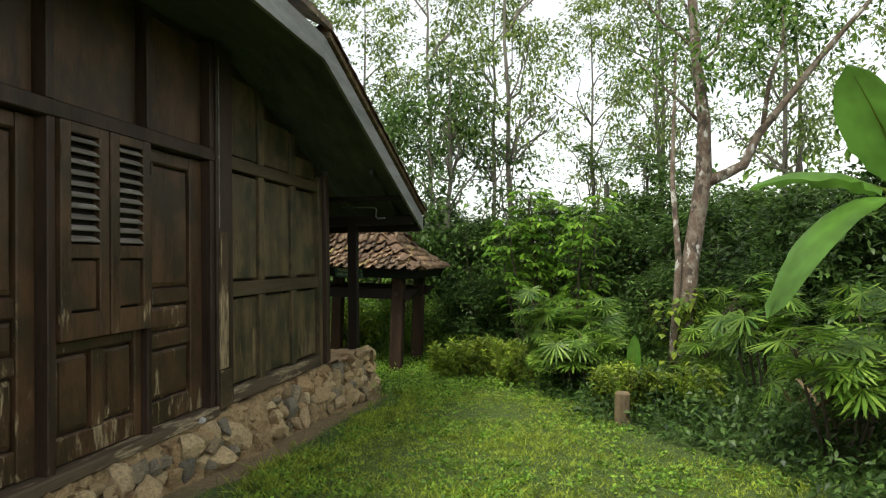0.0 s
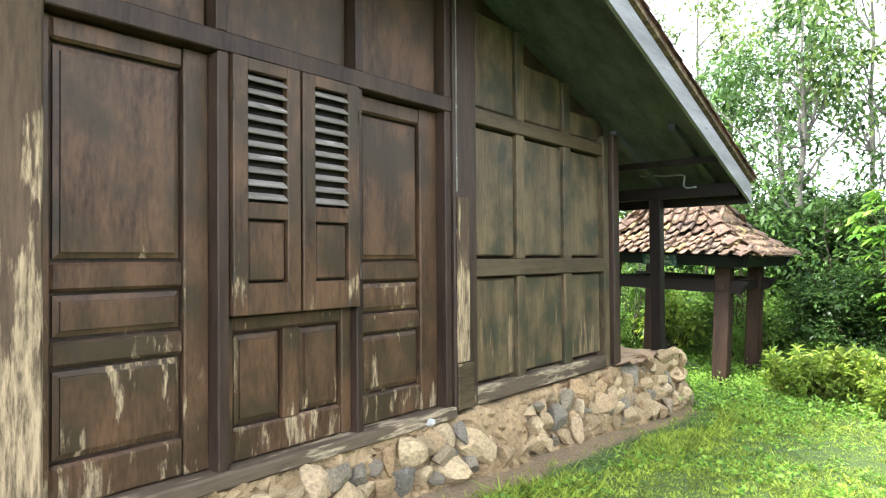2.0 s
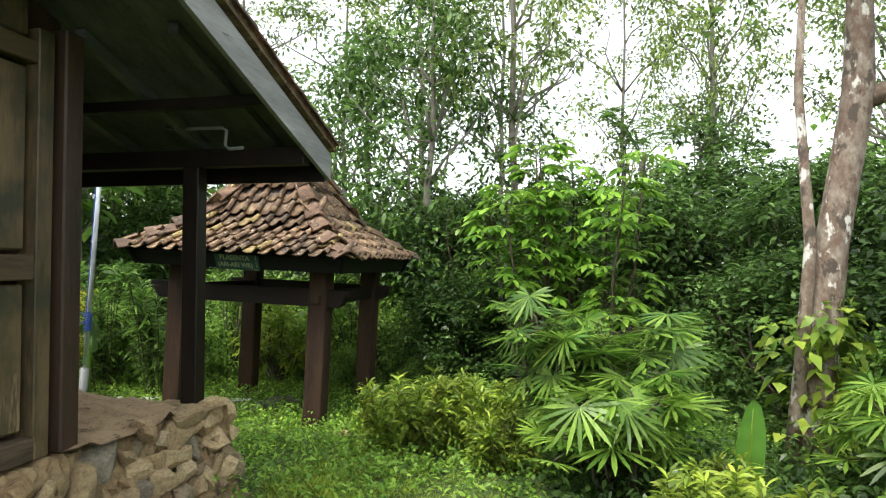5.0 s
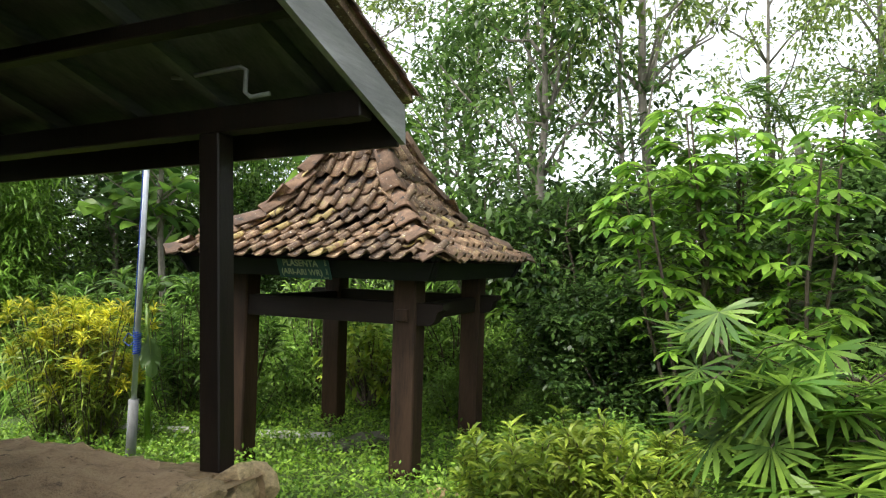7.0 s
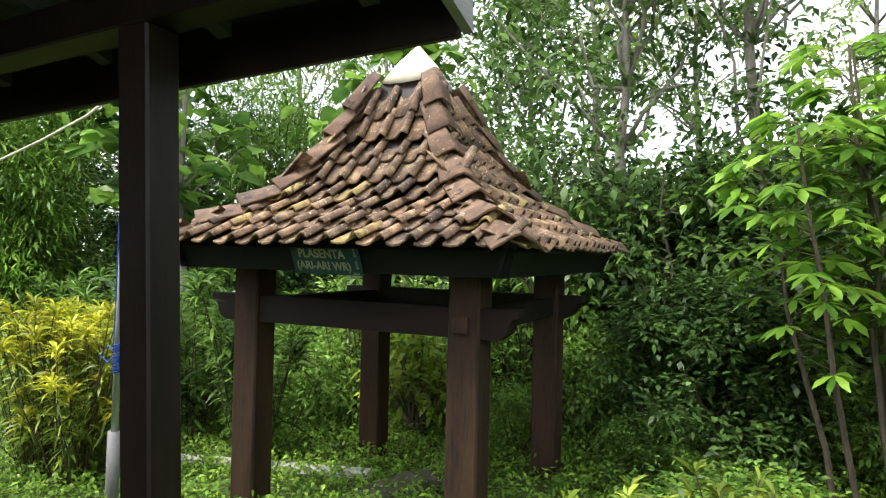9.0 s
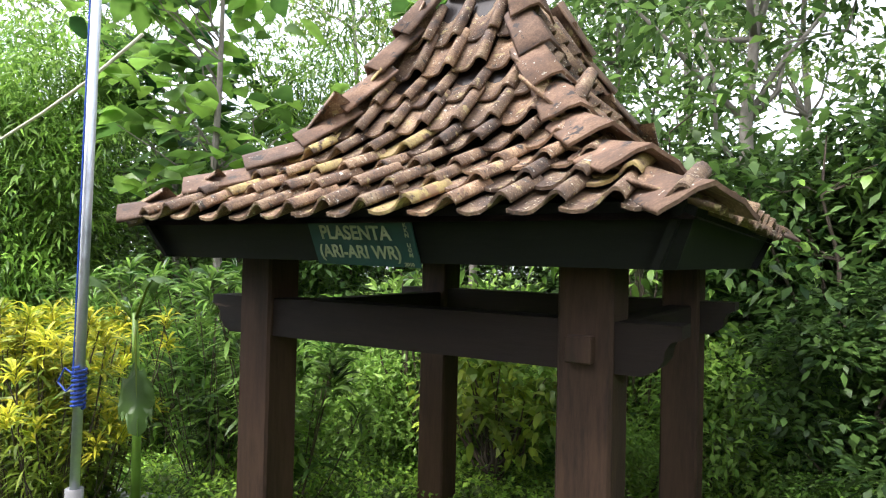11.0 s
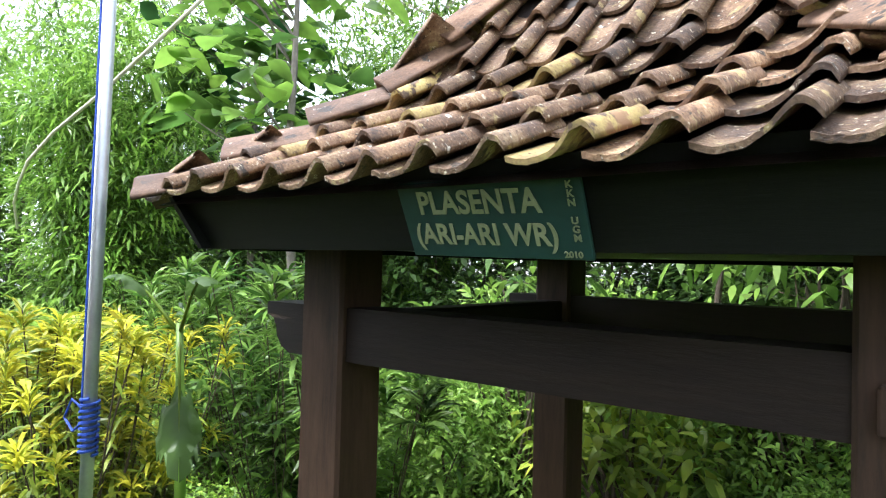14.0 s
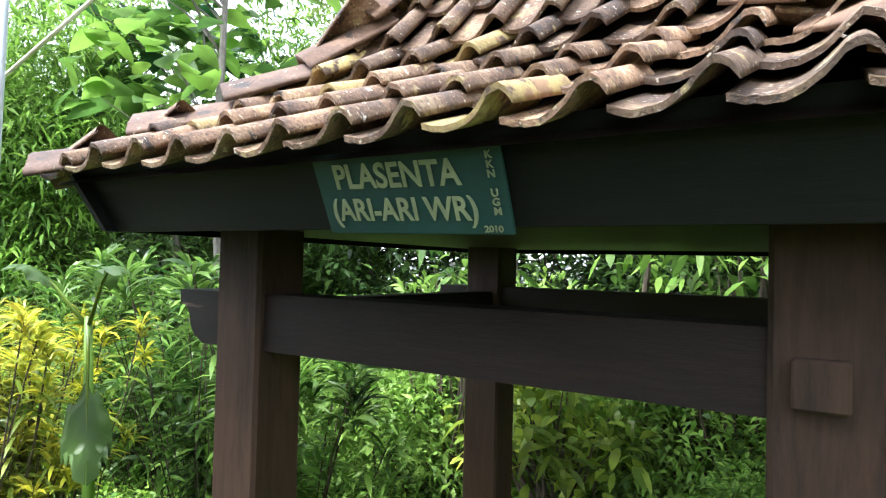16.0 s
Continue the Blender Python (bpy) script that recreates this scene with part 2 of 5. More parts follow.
TWIG = surface("dark_twig", [(0.3, (0.03, 0.022, 0.016)), (0.7, (0.10, 0.075, 0.05))], 8, 40, 0.9, 0.4, 0.004)
STUMPM = surface("cut_log", [(0.3, (0.06, 0.045, 0.024)), (0.5, (0.15, 0.11, 0.06)), (0.7, (0.24, 0.18, 0.10))], 6, 40, 0.9, 0.6, 0.008, stretch=(1, 1, 0.3))
STEEL = surface("galvanised_pipe", [(0.3, (0.42, 0.45, 0.48)), (0.7, (0.62, 0.65, 0.68))], 6, 60, 0.38, 0.1, 0.001, metal=0.7)
PVC = surface("grey_conduit", [(0.3, (0.14, 0.145, 0.145)), (0.7, (0.23, 0.235, 0.23))], 6, 40, 0.6, 0.1, 0.001)
ROPE = surface("blue_cord", [(0.3, (0.01, 0.03, 0.20)), (0.7, (0.02, 0.08, 0.42))], 40, 120, 0.7, 0.4, 0.002)
CONCRETE = surface("pale_concrete", [(0.3, (0.34, 0.33, 0.30)), (0.7, (0.56, 0.55, 0.51))], 3, 40, 0.9, 0.4, 0.006)
# Sign green and cream are dimmed in colour for the shade below the eave.
SIGNG_SHADE = surface("sign_green_shaded", [(0.3, (0.004, 0.030, 0.024)), (0.7, (0.009, 0.050, 0.040))], 5, 50, 0.6, 0.15, 0.001)
SIGNW_SHADE = surface("sign_lettering_shaded", [(0.3, (0.15, 0.18, 0.09)), (0.7, (0.28, 0.31, 0.17))], 9, 60, 0.7, 0.1, 0.001)
CORDW = surface("pale_vine", [(0.3, (0.30, 0.30, 0.20)), (0.7, (0.50, 0.50, 0.36))], 8, 40, 0.8, 0.2, 0.002)
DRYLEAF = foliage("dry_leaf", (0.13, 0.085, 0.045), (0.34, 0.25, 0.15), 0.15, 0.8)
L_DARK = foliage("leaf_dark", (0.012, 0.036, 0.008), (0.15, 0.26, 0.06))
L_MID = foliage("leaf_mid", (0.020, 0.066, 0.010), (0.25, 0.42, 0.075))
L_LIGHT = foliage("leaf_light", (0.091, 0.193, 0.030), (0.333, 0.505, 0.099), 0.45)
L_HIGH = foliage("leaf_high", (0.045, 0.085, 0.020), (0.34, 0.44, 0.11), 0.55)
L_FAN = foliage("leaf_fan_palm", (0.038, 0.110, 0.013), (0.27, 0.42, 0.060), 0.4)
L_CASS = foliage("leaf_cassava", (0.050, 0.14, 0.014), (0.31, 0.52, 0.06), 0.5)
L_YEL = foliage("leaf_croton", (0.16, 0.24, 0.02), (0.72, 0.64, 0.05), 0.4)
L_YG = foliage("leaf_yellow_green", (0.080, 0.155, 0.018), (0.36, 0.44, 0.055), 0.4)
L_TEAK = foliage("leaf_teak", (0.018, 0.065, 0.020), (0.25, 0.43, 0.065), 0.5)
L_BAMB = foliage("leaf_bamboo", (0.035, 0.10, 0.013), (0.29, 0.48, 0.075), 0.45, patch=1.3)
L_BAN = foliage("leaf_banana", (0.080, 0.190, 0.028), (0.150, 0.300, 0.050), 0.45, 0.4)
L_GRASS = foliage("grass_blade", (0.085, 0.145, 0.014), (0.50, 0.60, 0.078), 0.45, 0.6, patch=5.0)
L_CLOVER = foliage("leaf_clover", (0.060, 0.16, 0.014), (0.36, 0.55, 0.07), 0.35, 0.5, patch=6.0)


# ---- mesh helpers ----
def as_object(name, mesh, material, parent=None, label=""):
    ob = new(name, mesh)
    if material and not mesh.materials:
        mesh.materials.append(material)
    if parent:
        ob.parent = parent
        if parent.type == "EMPTY" or parent.matrix_basis != Matrix.Identity(4):
            ob.matrix_parent_inverse = parent_world(parent).inverted()
    if label:
        tagged(ob, label)
    return ob


def parent_world(ob):
    m = ob.matrix_basis
    while ob.parent:
        m = ob.parent.matrix_basis @ m if False else m
        break
    return m


def part(name, bm, material, parent, label="", smooth=False):
    """Link a bmesh, built in world coordinates, as one mesh object under a thing."""
    me = bpy.data.meshes.new(name)
    bm.to_mesh(me)
    bm.free()
    if smooth:
        me.polygons.foreach_set("use_smooth", [True] * len(me.polygons))
    return as_object(name, me, material, parent, label)


def arrays(name, verts, faces, material, parent=None, label="", smooth=False):
    me = bpy.data.meshes.new(name)
    me.from_pydata(verts, [], faces)
    if smooth:
        me.polygons.foreach_set("use_smooth", [True] * len(me.polygons))
    return as_object(name, me, material, parent, label)


def thing(name, at, label, category, group="", kind=""):
    ob = new(name)
    ob.empty_display_size = 0.1
    ob.matrix_basis = Matrix.Translation(at)
    return tagged(ob, label, category, group, kind)


def box(x0, x1, y0, y1, z0, z1, bevel=0.004, bm=None):
    """A box with eased edges, added to bm."""
    bm = bm or bmesh.new()
    vs = bmesh.ops.create_cube(bm, size=1, matrix=Matrix.Translation(((x0 + x1) / 2, (y0 + y1) / 2, (z0 + z1) / 2)) @ Matrix.Diagonal((abs(x1 - x0), abs(y1 - y0), abs(z1 - z0), 1)))["verts"]
    if bevel:
        es = list({e for v in vs for e in v.link_edges})
        bmesh.ops.bevel(bm, geom=es, offset=min(bevel, 0.3 * min(abs(x1 - x0), abs(y1 - y0), abs(z1 - z0))), segments=1, affect="EDGES")
    return bm


def prism(profile, x0, x1, bm=None):
    """A solid from a (y, z) outline, from x0 to x1."""
    bm = bm or bmesh.new()
    a = [bm.verts.new((x0, y, z)) for y, z in profile]
    b = [bm.verts.new((x1, y, z)) for y, z in profile]
    bm.faces.new(a)
    bm.faces.new(b[::-1])
    for i in range(len(a)):
        j = (i + 1) % len(a)
        bm.faces.new((a[j], a[i], b[i], b[j]))
    bmesh.ops.recalc_face_normals(bm, faces=bm.faces)
    return bm


def tube(points, radii, sides=8, bm=None):
    """A tapered tube through points."""
    bm = bm or bmesh.new()
    pts = [Vector(p) for p in points]
    rings = []
    for i, p in enumerate(pts):
        d = (pts[min(i + 1, len(pts) - 1)] - pts[max(i - 1, 0)]).normalized()
        u = d.orthogonal().normalized() if i == 0 else (u - d * u.dot(d)).normalized()
        w = d.cross(u)
        r = radii[i] if isinstance(radii, (list, tuple)) else radii
        rings.append([bm.verts.new(p + (u * math.cos(a) + w * math.sin(a)) * r) for a in [2 * math.pi * k / sides for k in range(sides)]])
    for a, b in zip(rings, rings[1:]):
        for k in range(sides):
            bm.faces.new((a[k], a[(k + 1) % sides], b[(k + 1) % sides], b[k]))
    bm.faces.new(rings[0][::-1])
    bm.faces.new(rings[-1])
    return bm


def wobble(p, q, n, amp, rng):
    p, q = np.array(p, float), np.array(q, float)
    out = []
    for i in range(n + 1):
        s = i / n
        out.append(p + (q - p) * s + (rng.normal(0, amp, 3) * math.sin(math.pi * s) if 0 < i < n else 0))
    return [tuple(v) for v in out]


def unit(v):
    return v / np.maximum(np.linalg.norm(v, axis=-1, keepdims=True), 1e-9)


def blades(pos, way, length, width, segs=2, droop=0.0, widest=0.45, fold=0.0, rng=None, normals=None, prof=None):
    """Leaf blades: arrays of verts and faces. way: unit directions; droop bends the tip down; normals keep blades in one fan."""
    pos, way = np.asarray(pos, float), unit(np.asarray(way, float))
    n = len(pos)
    length, width = np.broadcast_to(length, n).astype(float), np.broadcast_to(width, n).astype(float)
    rng = rng or np.random.default_rng(1)
    side = unit(np.cross(way, np.array([0, 0, 1.0]) + rng.normal(0, 0.35, (n, 3))))
    if normals is not None:
        side = unit(np.cross(way, np.asarray(normals, float)))
    s = np.linspace(0, 1, segs + 1)
    prof = np.array(prof) if prof else np.where(s < widest, np.sin(np.minimum(s / widest, 1) * math.pi / 2), np.cos(np.clip((s - widest) / (1 - widest), 0, 1) * math.pi / 2) ** 0.8)
    prof[0] = max(prof[0], 0.08) if segs > 1 else 1.0
    mid = pos[:, None, :] + way[:, None, :] * (length[:, None] * s)[:, :, None]
    mid[:, :, 2] -= droop * length[:, None] * s ** 2
    half = side[:, None, :] * (width[:, None] * prof / 2)[:, :, None]
    lift = np.zeros_like(half)
    lift[:, :, 2] = fold * width[:, None] * prof
    left, right, tip = mid[:, :-1] - half[:, :-1] + lift[:, :-1], mid[:, :-1] + half[:, :-1] + lift[:, :-1], mid[:, -1:]
    per = 2 * segs + 1
    verts = np.concatenate([np.stack([left, right], 2).reshape(n, 2 * segs, 3), tip], 1).reshape(-1, 3)
    base = (np.arange(n) * per)[:, None]
    faces = []
    for k in range(segs - 1):
        a = 2 * k
        faces += [base + [a, a + 1, a + 3], base + [a, a + 3, a + 2]]
    faces.append(base + [2 * segs - 2, 2 * segs - 1, 2 * segs])
    return verts, np.concatenate(faces, 0)


def mesh_of(name, verts, faces, material):
    me = bpy.data.meshes.new(name)
    me.vertices.add(len(verts))
    me.vertices.foreach_set("co", np.asarray(verts, np.float32).ravel())
    nf = len(faces)
    me.loops.add(nf * 3)
    me.loops.foreach_set("vertex_index", np.asarray(faces, np.int32).ravel())
    me.polygons.add(nf)
    me.polygons.foreach_set("loop_start", np.arange(0, nf * 3, 3, dtype=np.int32))
    me.update(calc_edges=True)
    me.materials.append(material)
    return me


def ground_z(x, y):
    return np.interp(y, [-40, 1, 5, 9, 12, 16, 60], [0.25, 0.25, 0.13, -0.10, -0.26, -0.30, -0.30])


# ---- ground ----
def build_ground():
    ax = np.unique(np.concatenate([np.linspace(-400, -14, 14), np.linspace(-14, 9, 116), np.linspace(9, 400, 14)]))
    ay = np.unique(np.concatenate([np.linspace(-400, -4, 12), np.linspace(-4, 26, 150), np.linspace(26, 400, 12)]))
    gx, gy = np.meshgrid(ax, ay)
    rng = np.random.default_rng(5)
    gz = ground_z(gx, gy)
    for k in range(14):
        fx, fy, ph = rng.normal(0, 1.6, 2).tolist() + [rng.uniform(0, 6)]
        gz = gz + 0.0016 * np.sin(fx * gx + fy * gy + ph)
    v = np.stack([gx, gy, gz], -1).reshape(-1, 3)
    w = len(ax)
    i = np.arange((len(ay) - 1) * (w - 1))
    a = (i // (w - 1)) * w + i % (w - 1)
    f = np.concatenate([np.stack([a, a + 1, a + w + 1], 1), np.stack([a, a + w + 1, a + w], 1)])
    m, n, l, bs = nodes("lawn_soil")
    vec = coords(n, l, (1, 1, 1))
    big, small = noise_of(n, l, vec, 0.9, 4), noise_of(n, l, vec, 38, 6, 0.7)
    # green kept darker than the blades: shade at their feet, put into colour
    green = ramp(n, l, small, [(0.35, (0.018, 0.032, 0.006)), (0.5, (0.055, 0.095, 0.014)), (0.68, (0.13, 0.19, 0.03))])
    soil = ramp(n, l, small, [(0.3, (0.11, 0.075, 0.04)), (0.7, (0.33, 0.235, 0.13))])
    sep, tc = n.new("ShaderNodeSeparateXYZ"), n.new("ShaderNodeTexCoord")
    l.new(tc.outputs["Object"], sep.inputs[0])
    # bare earth in a strip along the foot of the stone plinth
    edge = n.new("ShaderNodeMapRange")
    edge.inputs[1].default_value, edge.inputs[2].default_value, edge.inputs[3].default_value, edge.inputs[4].default_value = -1.25, -0.85, 0.30, -0.30
    l.new(sep.outputs[0], edge.inputs[0])
    far = n.new("ShaderNodeMapRange")
    far.inputs[1].default_value, far.inputs[2].default_value, far.inputs[3].default_value, far.inputs[4].default_value = 9.6, 10.1, 0.0, -0.8
    l.new(sep.outputs[1], far.inputs[0])
    inner = n.new("ShaderNodeMapRange")
    inner.inputs[1].default_value, inner.inputs[2].default_value, inner.inputs[3].default_value, inner.inputs[4].default_value = -8.0, -7.2, -0.8, 0.0
    l.new(sep.outputs[0], inner.inputs[0])
    k = math2(n, l, "ADD", math2(n, l, "ADD", math2(n, l, "ADD", big, edge.outputs[0]), far.outputs[0]), inner.outputs[0])
    l.new(mixc(n, l, ramp(n, l, k, [(0.60, (0, 0, 0)), (0.70, (1, 1, 1))]), green, soil), bs.inputs["Base Color"])
    bs.inputs["Roughness"].default_value = 0.95
    bump(n, l, bs, small, 0.8, 0.03)
    ob = new("ground", mesh_of("ground", v, f, m))
    tagged(ob, "green lawn ground with bare earth beside the plinth", "ground", kind="structure")
    return ob


build_ground()

# ---- house: gable wall with doors, shutters and panels ----
WX = -1.6
SLOPE = 0.332


def soffit_z(y):
    return min(3.47, 2.24 + SLOPE * (9.97 - y))


def build_wall():
    wall = thing("wall_gable", (WX - 0.1, 5.7, 0.5), "dark timber gable wall on a stone plinth", "wall", kind="structure")
    top = [(8.45, soffit_z(8.45)), (6.27, soffit_z(6.27)), (-3.0, 3.47)]
    # backing boards behind the frame
    part("boarding", prism([(-3.0, 0.46), (3.47, 0.46), (3.47, 2.5), (4.2, 2.5), (4.2, 0.46), (8.45, 0.46)] + top, WX - 0.20, WX - 0.10), FRAMEW, wall)
    def member(y0, y1, z0, z1, mat, front=0.0, back=0.1, name="stud", bevel=0.006):
        part(name, box(WX - back, WX + front, y0, y1, z0, z1, bevel), mat, wall)
    # worn posts of the near bay
    member(2.90, 3.245, 0.46, 3.40, WORNPOST, 0.035, name="post", bevel=0.012)
    member(3.262, 3.47, 0.46, 3.42, WORNPOST, 0.045, name="post", bevel=0.012)
    for y0 in (-3.0, -1.4, 0.2, 1.7):
        member(y0, y0 + 0.12, 0.46, 3.42, FRAMEW, 0.02)
        member(y0 + 0.12, y0 + 1.5, 0.52, 2.45, DOOR, -0.05, name="panel")
        member(y0 + 0.12, y0 + 1.5, 2.45, 2.55, FRAMEW, 0.02, name="rail")
    # jambs and studs
    member(4.195, 4.255, 0.50, 2.46, FRAMEW, 0.03, name="jamb")
    member(5.065, 5.115, 0.50, 2.46, FRAMEW, 0.02, name="jamb")
    member(5.845, 5.905, 0.50, 2.46, FRAMEW, 0.03, name="jamb")
    member(5.915, 6.165, 0.48, 3.42, FRAMEW, 0.05, name="post", bevel=0.01)
    part("patched_board", box(WX + 0.05, WX + 0.062, 5.93, 6.06, 0.80, 1.90, 0.003), WORNPOST, wall, "bare weathered board")
    part("foot_block", box(WX + 0.05, WX + 0.066, 5.93, 6.10, 0.49, 0.79, 0.004), RAILW, wall, "brown foot block")
    # lintel rail and panels above it
    member(3.47, 5.915, 2.46, 2.555, FRAMEW, 0.035, name="lintel")
    for a, b in ((3.47, 4.19), (4.25, 5.06), (5.11, 5.85)):
        member(a + 0.015, b - 0.015, 2.575, 3.38, DOOR, -0.045, 0.09, "panel")
    for a in (4.19, 5.06, 5.85):
        member(a, a + 0.06, 2.555, 3.40, FRAMEW, 0.03)
    # three bays of field panels
    cols = ((6.19, 6.75), (6.86, 7.475), (7.60, 8.18))
    for a, b in cols:
        for z0, z1 in ((0.60, 1.355), (1.49, 2.435)):
            part("field_panel", box(WX - 0.06, WX - 0.022, a + 0.016, b - 0.016, z0 + 0.016, z1 - 0.016, 0.012), PANELW, wall)
        zt = soffit_z(b) - 0.06
        if zt > 2.62:
            part("field_panel", box(WX - 0.06, WX - 0.022, a + 0.012, b - 0.012, 2.57, zt, 0.01), PANELW, wall)
    for a, b in ((6.165, 6.19), (6.75, 6.86), (7.475, 7.60)):
        member(a, b, 0.58, 1.36, PANELW, 0.0, name="stile")
        member(a, b, 1.485, 2.44, PANELW, 0.0, name="stile")
        member(a, b, 2.55, soffit_z(b) - 0.04, PANELW, 0.0, name="stile")
    for z0, z1 in ((1.36, 1.485), (2.44, 2.55)):
        member(6.165, 8.19, z0, z1, RAILW, 0.014, name="rail")
    member(6.165, 8.19, 0.475, 0.585, SILLW, 0.03, name="bottom_rail")
    member(8.19, 8.29, 0.47, 2.62, PANELW, 0.02, name="post")
    member(8.33, 8.46, 0.47, 2.66, FRAMEW, 0.05, name="post", bevel=0.01)
    member(3.47, 5.915, 0.44, 0.515, SILLW, 0.065, 0.1, "sill", 0.01)
    member(-3.0, 2.90, 0.44, 0.515, SILLW, 0.065, 0.1, "sill", 0.01)
    # thin conduit down the second post
    part("conduit", tube([(WX + 0.062, 5.925, 1.93), (WX + 0.062, 5.925, 3.3)], 0.005, 6), LOUVRE, wall, "thin grey conduit")
    return wall


def raised(parent, y0, y1, z0, z1, x, mat, name="door_panel"):
    """A raised and fielded panel standing free in its groove: sloped margin, flat field."""
    bm = bmesh.new()
    a, b, c, d = y0 + 0.017, y1 - 0.017, z0 + 0.017, z1 - 0.017
    rings = []
    for depth, inset in ((-0.018, 0.0), (0.002, 0.0), (0.008, 0.022), (0.018, 0.024), (0.0185, 0.030)):
        rings.append([bm.verts.new((x + depth, yy, zz)) for yy, zz in ((a + inset, c + inset), (b - inset, c + inset), (b - inset, d - inset), (a + inset, d - inset))])
    for p, q in zip(rings, rings[1:]):
        for k in range(4):
            bm.faces.new((p[k], p[(k + 1) % 4], q[(k + 1) % 4], q[k]))
    bm.faces.new(rings[-1])
    part(name, bm, mat, parent)


def build_leaf(name, y0, y1, z0, z1, x, panels, label, category, mat=DOOR):
    """A framed leaf: stiles, rails and raised panels. panels: list of (y0, y1, z0, z1)."""
    leaf = thing(name, (x - 0.02, (y0 + y1) / 2, z0), label, category, kind="structure")
    part("core", box(x - 0.044, x - 0.040, y0, y1, z0, z1, 0), FRAMEW, leaf)
    ys = sorted({p[0] for p in panels}), sorted({p[1] for p in panels})
    part("stile", box(x - 0.039, x + 0.008, y0, ys[0][0] - 0.001, z0, z1, 0.007), mat, leaf)
    part("stile", box(x - 0.039, x + 0.008, ys[1][-1] + 0.001, y1, z0, z1, 0.007), mat, leaf)
    zs = sorted({(p[2], p[3]) for p in panels})
    edges = [z0] + [v for p in zs for v in p] + [z1]
    for a, b in zip(edges[::2], edges[1::2]):
        if b - a > 0.005:
            part("rail", box(x - 0.039, x + 0.005, ys[0][0], ys[1][-1], a, b, 0.013), mat, leaf)
    if len(ys[0]) > 1:
        part("stile", box(x - 0.039, x + 0.006, ys[1][0], ys[0][1], zs[0][0], zs[-1][1], 0.005), mat, leaf)
    for p in panels:
        raised(leaf, *p, x - 0.020, mat)
    return leaf


build_wall()
build_leaf("door_1", 3.475, 4.195, 0.52, 2.455, WX - 0.055, [(3.522, 4.072, 0.69, 1.07), (3.522, 4.072, 1.172, 1.368), (3.522, 4.072, 1.482, 2.36)], "closed dark brown three-panel door with flaking paint", "door")
build_leaf("door_2", 5.115, 5.845, 0.52, 2.455, WX - 0.055, [(5.145, 5.68, 0.69, 1.05), (5.145, 5.68, 1.162, 1.358), (5.145, 5.68, 1.472, 2.35)], "closed reddish brown three-panel wooden door", "door")
build_leaf("window_apron", 4.257, 5.063, 0.52, 1.22, WX - 0.035, [(4.31, 4.60, 0.68, 1.14), (4.70, 4.99, 0.68, 1.14)], "low two-panel wooden apron with flaked paint", "panel")


def build_shutter(y0, y1, hinge):
    x = WX + 0.055
    sh = thing("window_shutter", (x - 0.02, (y0 + y1) / 2, 1.225), "closed brown louvred window shutter with weathered grey slats", "shutter", "shutters of the window", "structure")
    a, b = y0 + 0.085, y1 - 0.085
    # near-black backing sheet stands in for the shade between the slats
    part("core", box(x - 0.056, x - 0.050, y0, y1, 1.225, 2.455, 0.001), DARKPOST, sh)
    part("stile", box(x - 0.049, x, y0 + 0.004, a, 1.225, 2.455, 0.005), DOOR, sh)
    part("stile", box(x - 0.049, x, b, y1 - 0.004, 1.225, 2.455, 0.005), DOOR, sh)
    for z0, z1 in ((1.225, 1.375), (1.685, 1.765), (2.395, 2.455)):
        part("rail", box(x - 0.04, x - 0.002, a, b, z0, z1, 0.004), DOOR, sh)
    part("shutter_panel", box(x - 0.04, x - 0.014, a + 0.012, b - 0.012, 1.387, 1.673, 0.010), DOOR, sh)
    for k in range(10):
        zc = 1.797 + 0.0630 * k
        bm = box(-0.025, 0.025, a, b, -0.005, 0.005, 0.002)
        bmesh.ops.transform(bm, matrix=Matrix.Translation((x - 0.020, 0, zc)) @ Matrix.Rotation(radians(38), 4, "Y"), verts=bm.verts)
        part("slat", bm, LOUVRE, sh, "weathered grey slat")
    for zc in (1.42, 2.28):
        part("hinge", tube([(x + 0.004, hinge, zc - 0.04), (x + 0.004, hinge, zc + 0.04)], 0.007, 6), TWIG, sh, "rusty hinge")
    return sh


build_shutter(4.257, 4.655, 4.262)
build_shutter(4.663, 5.063, 5.058)


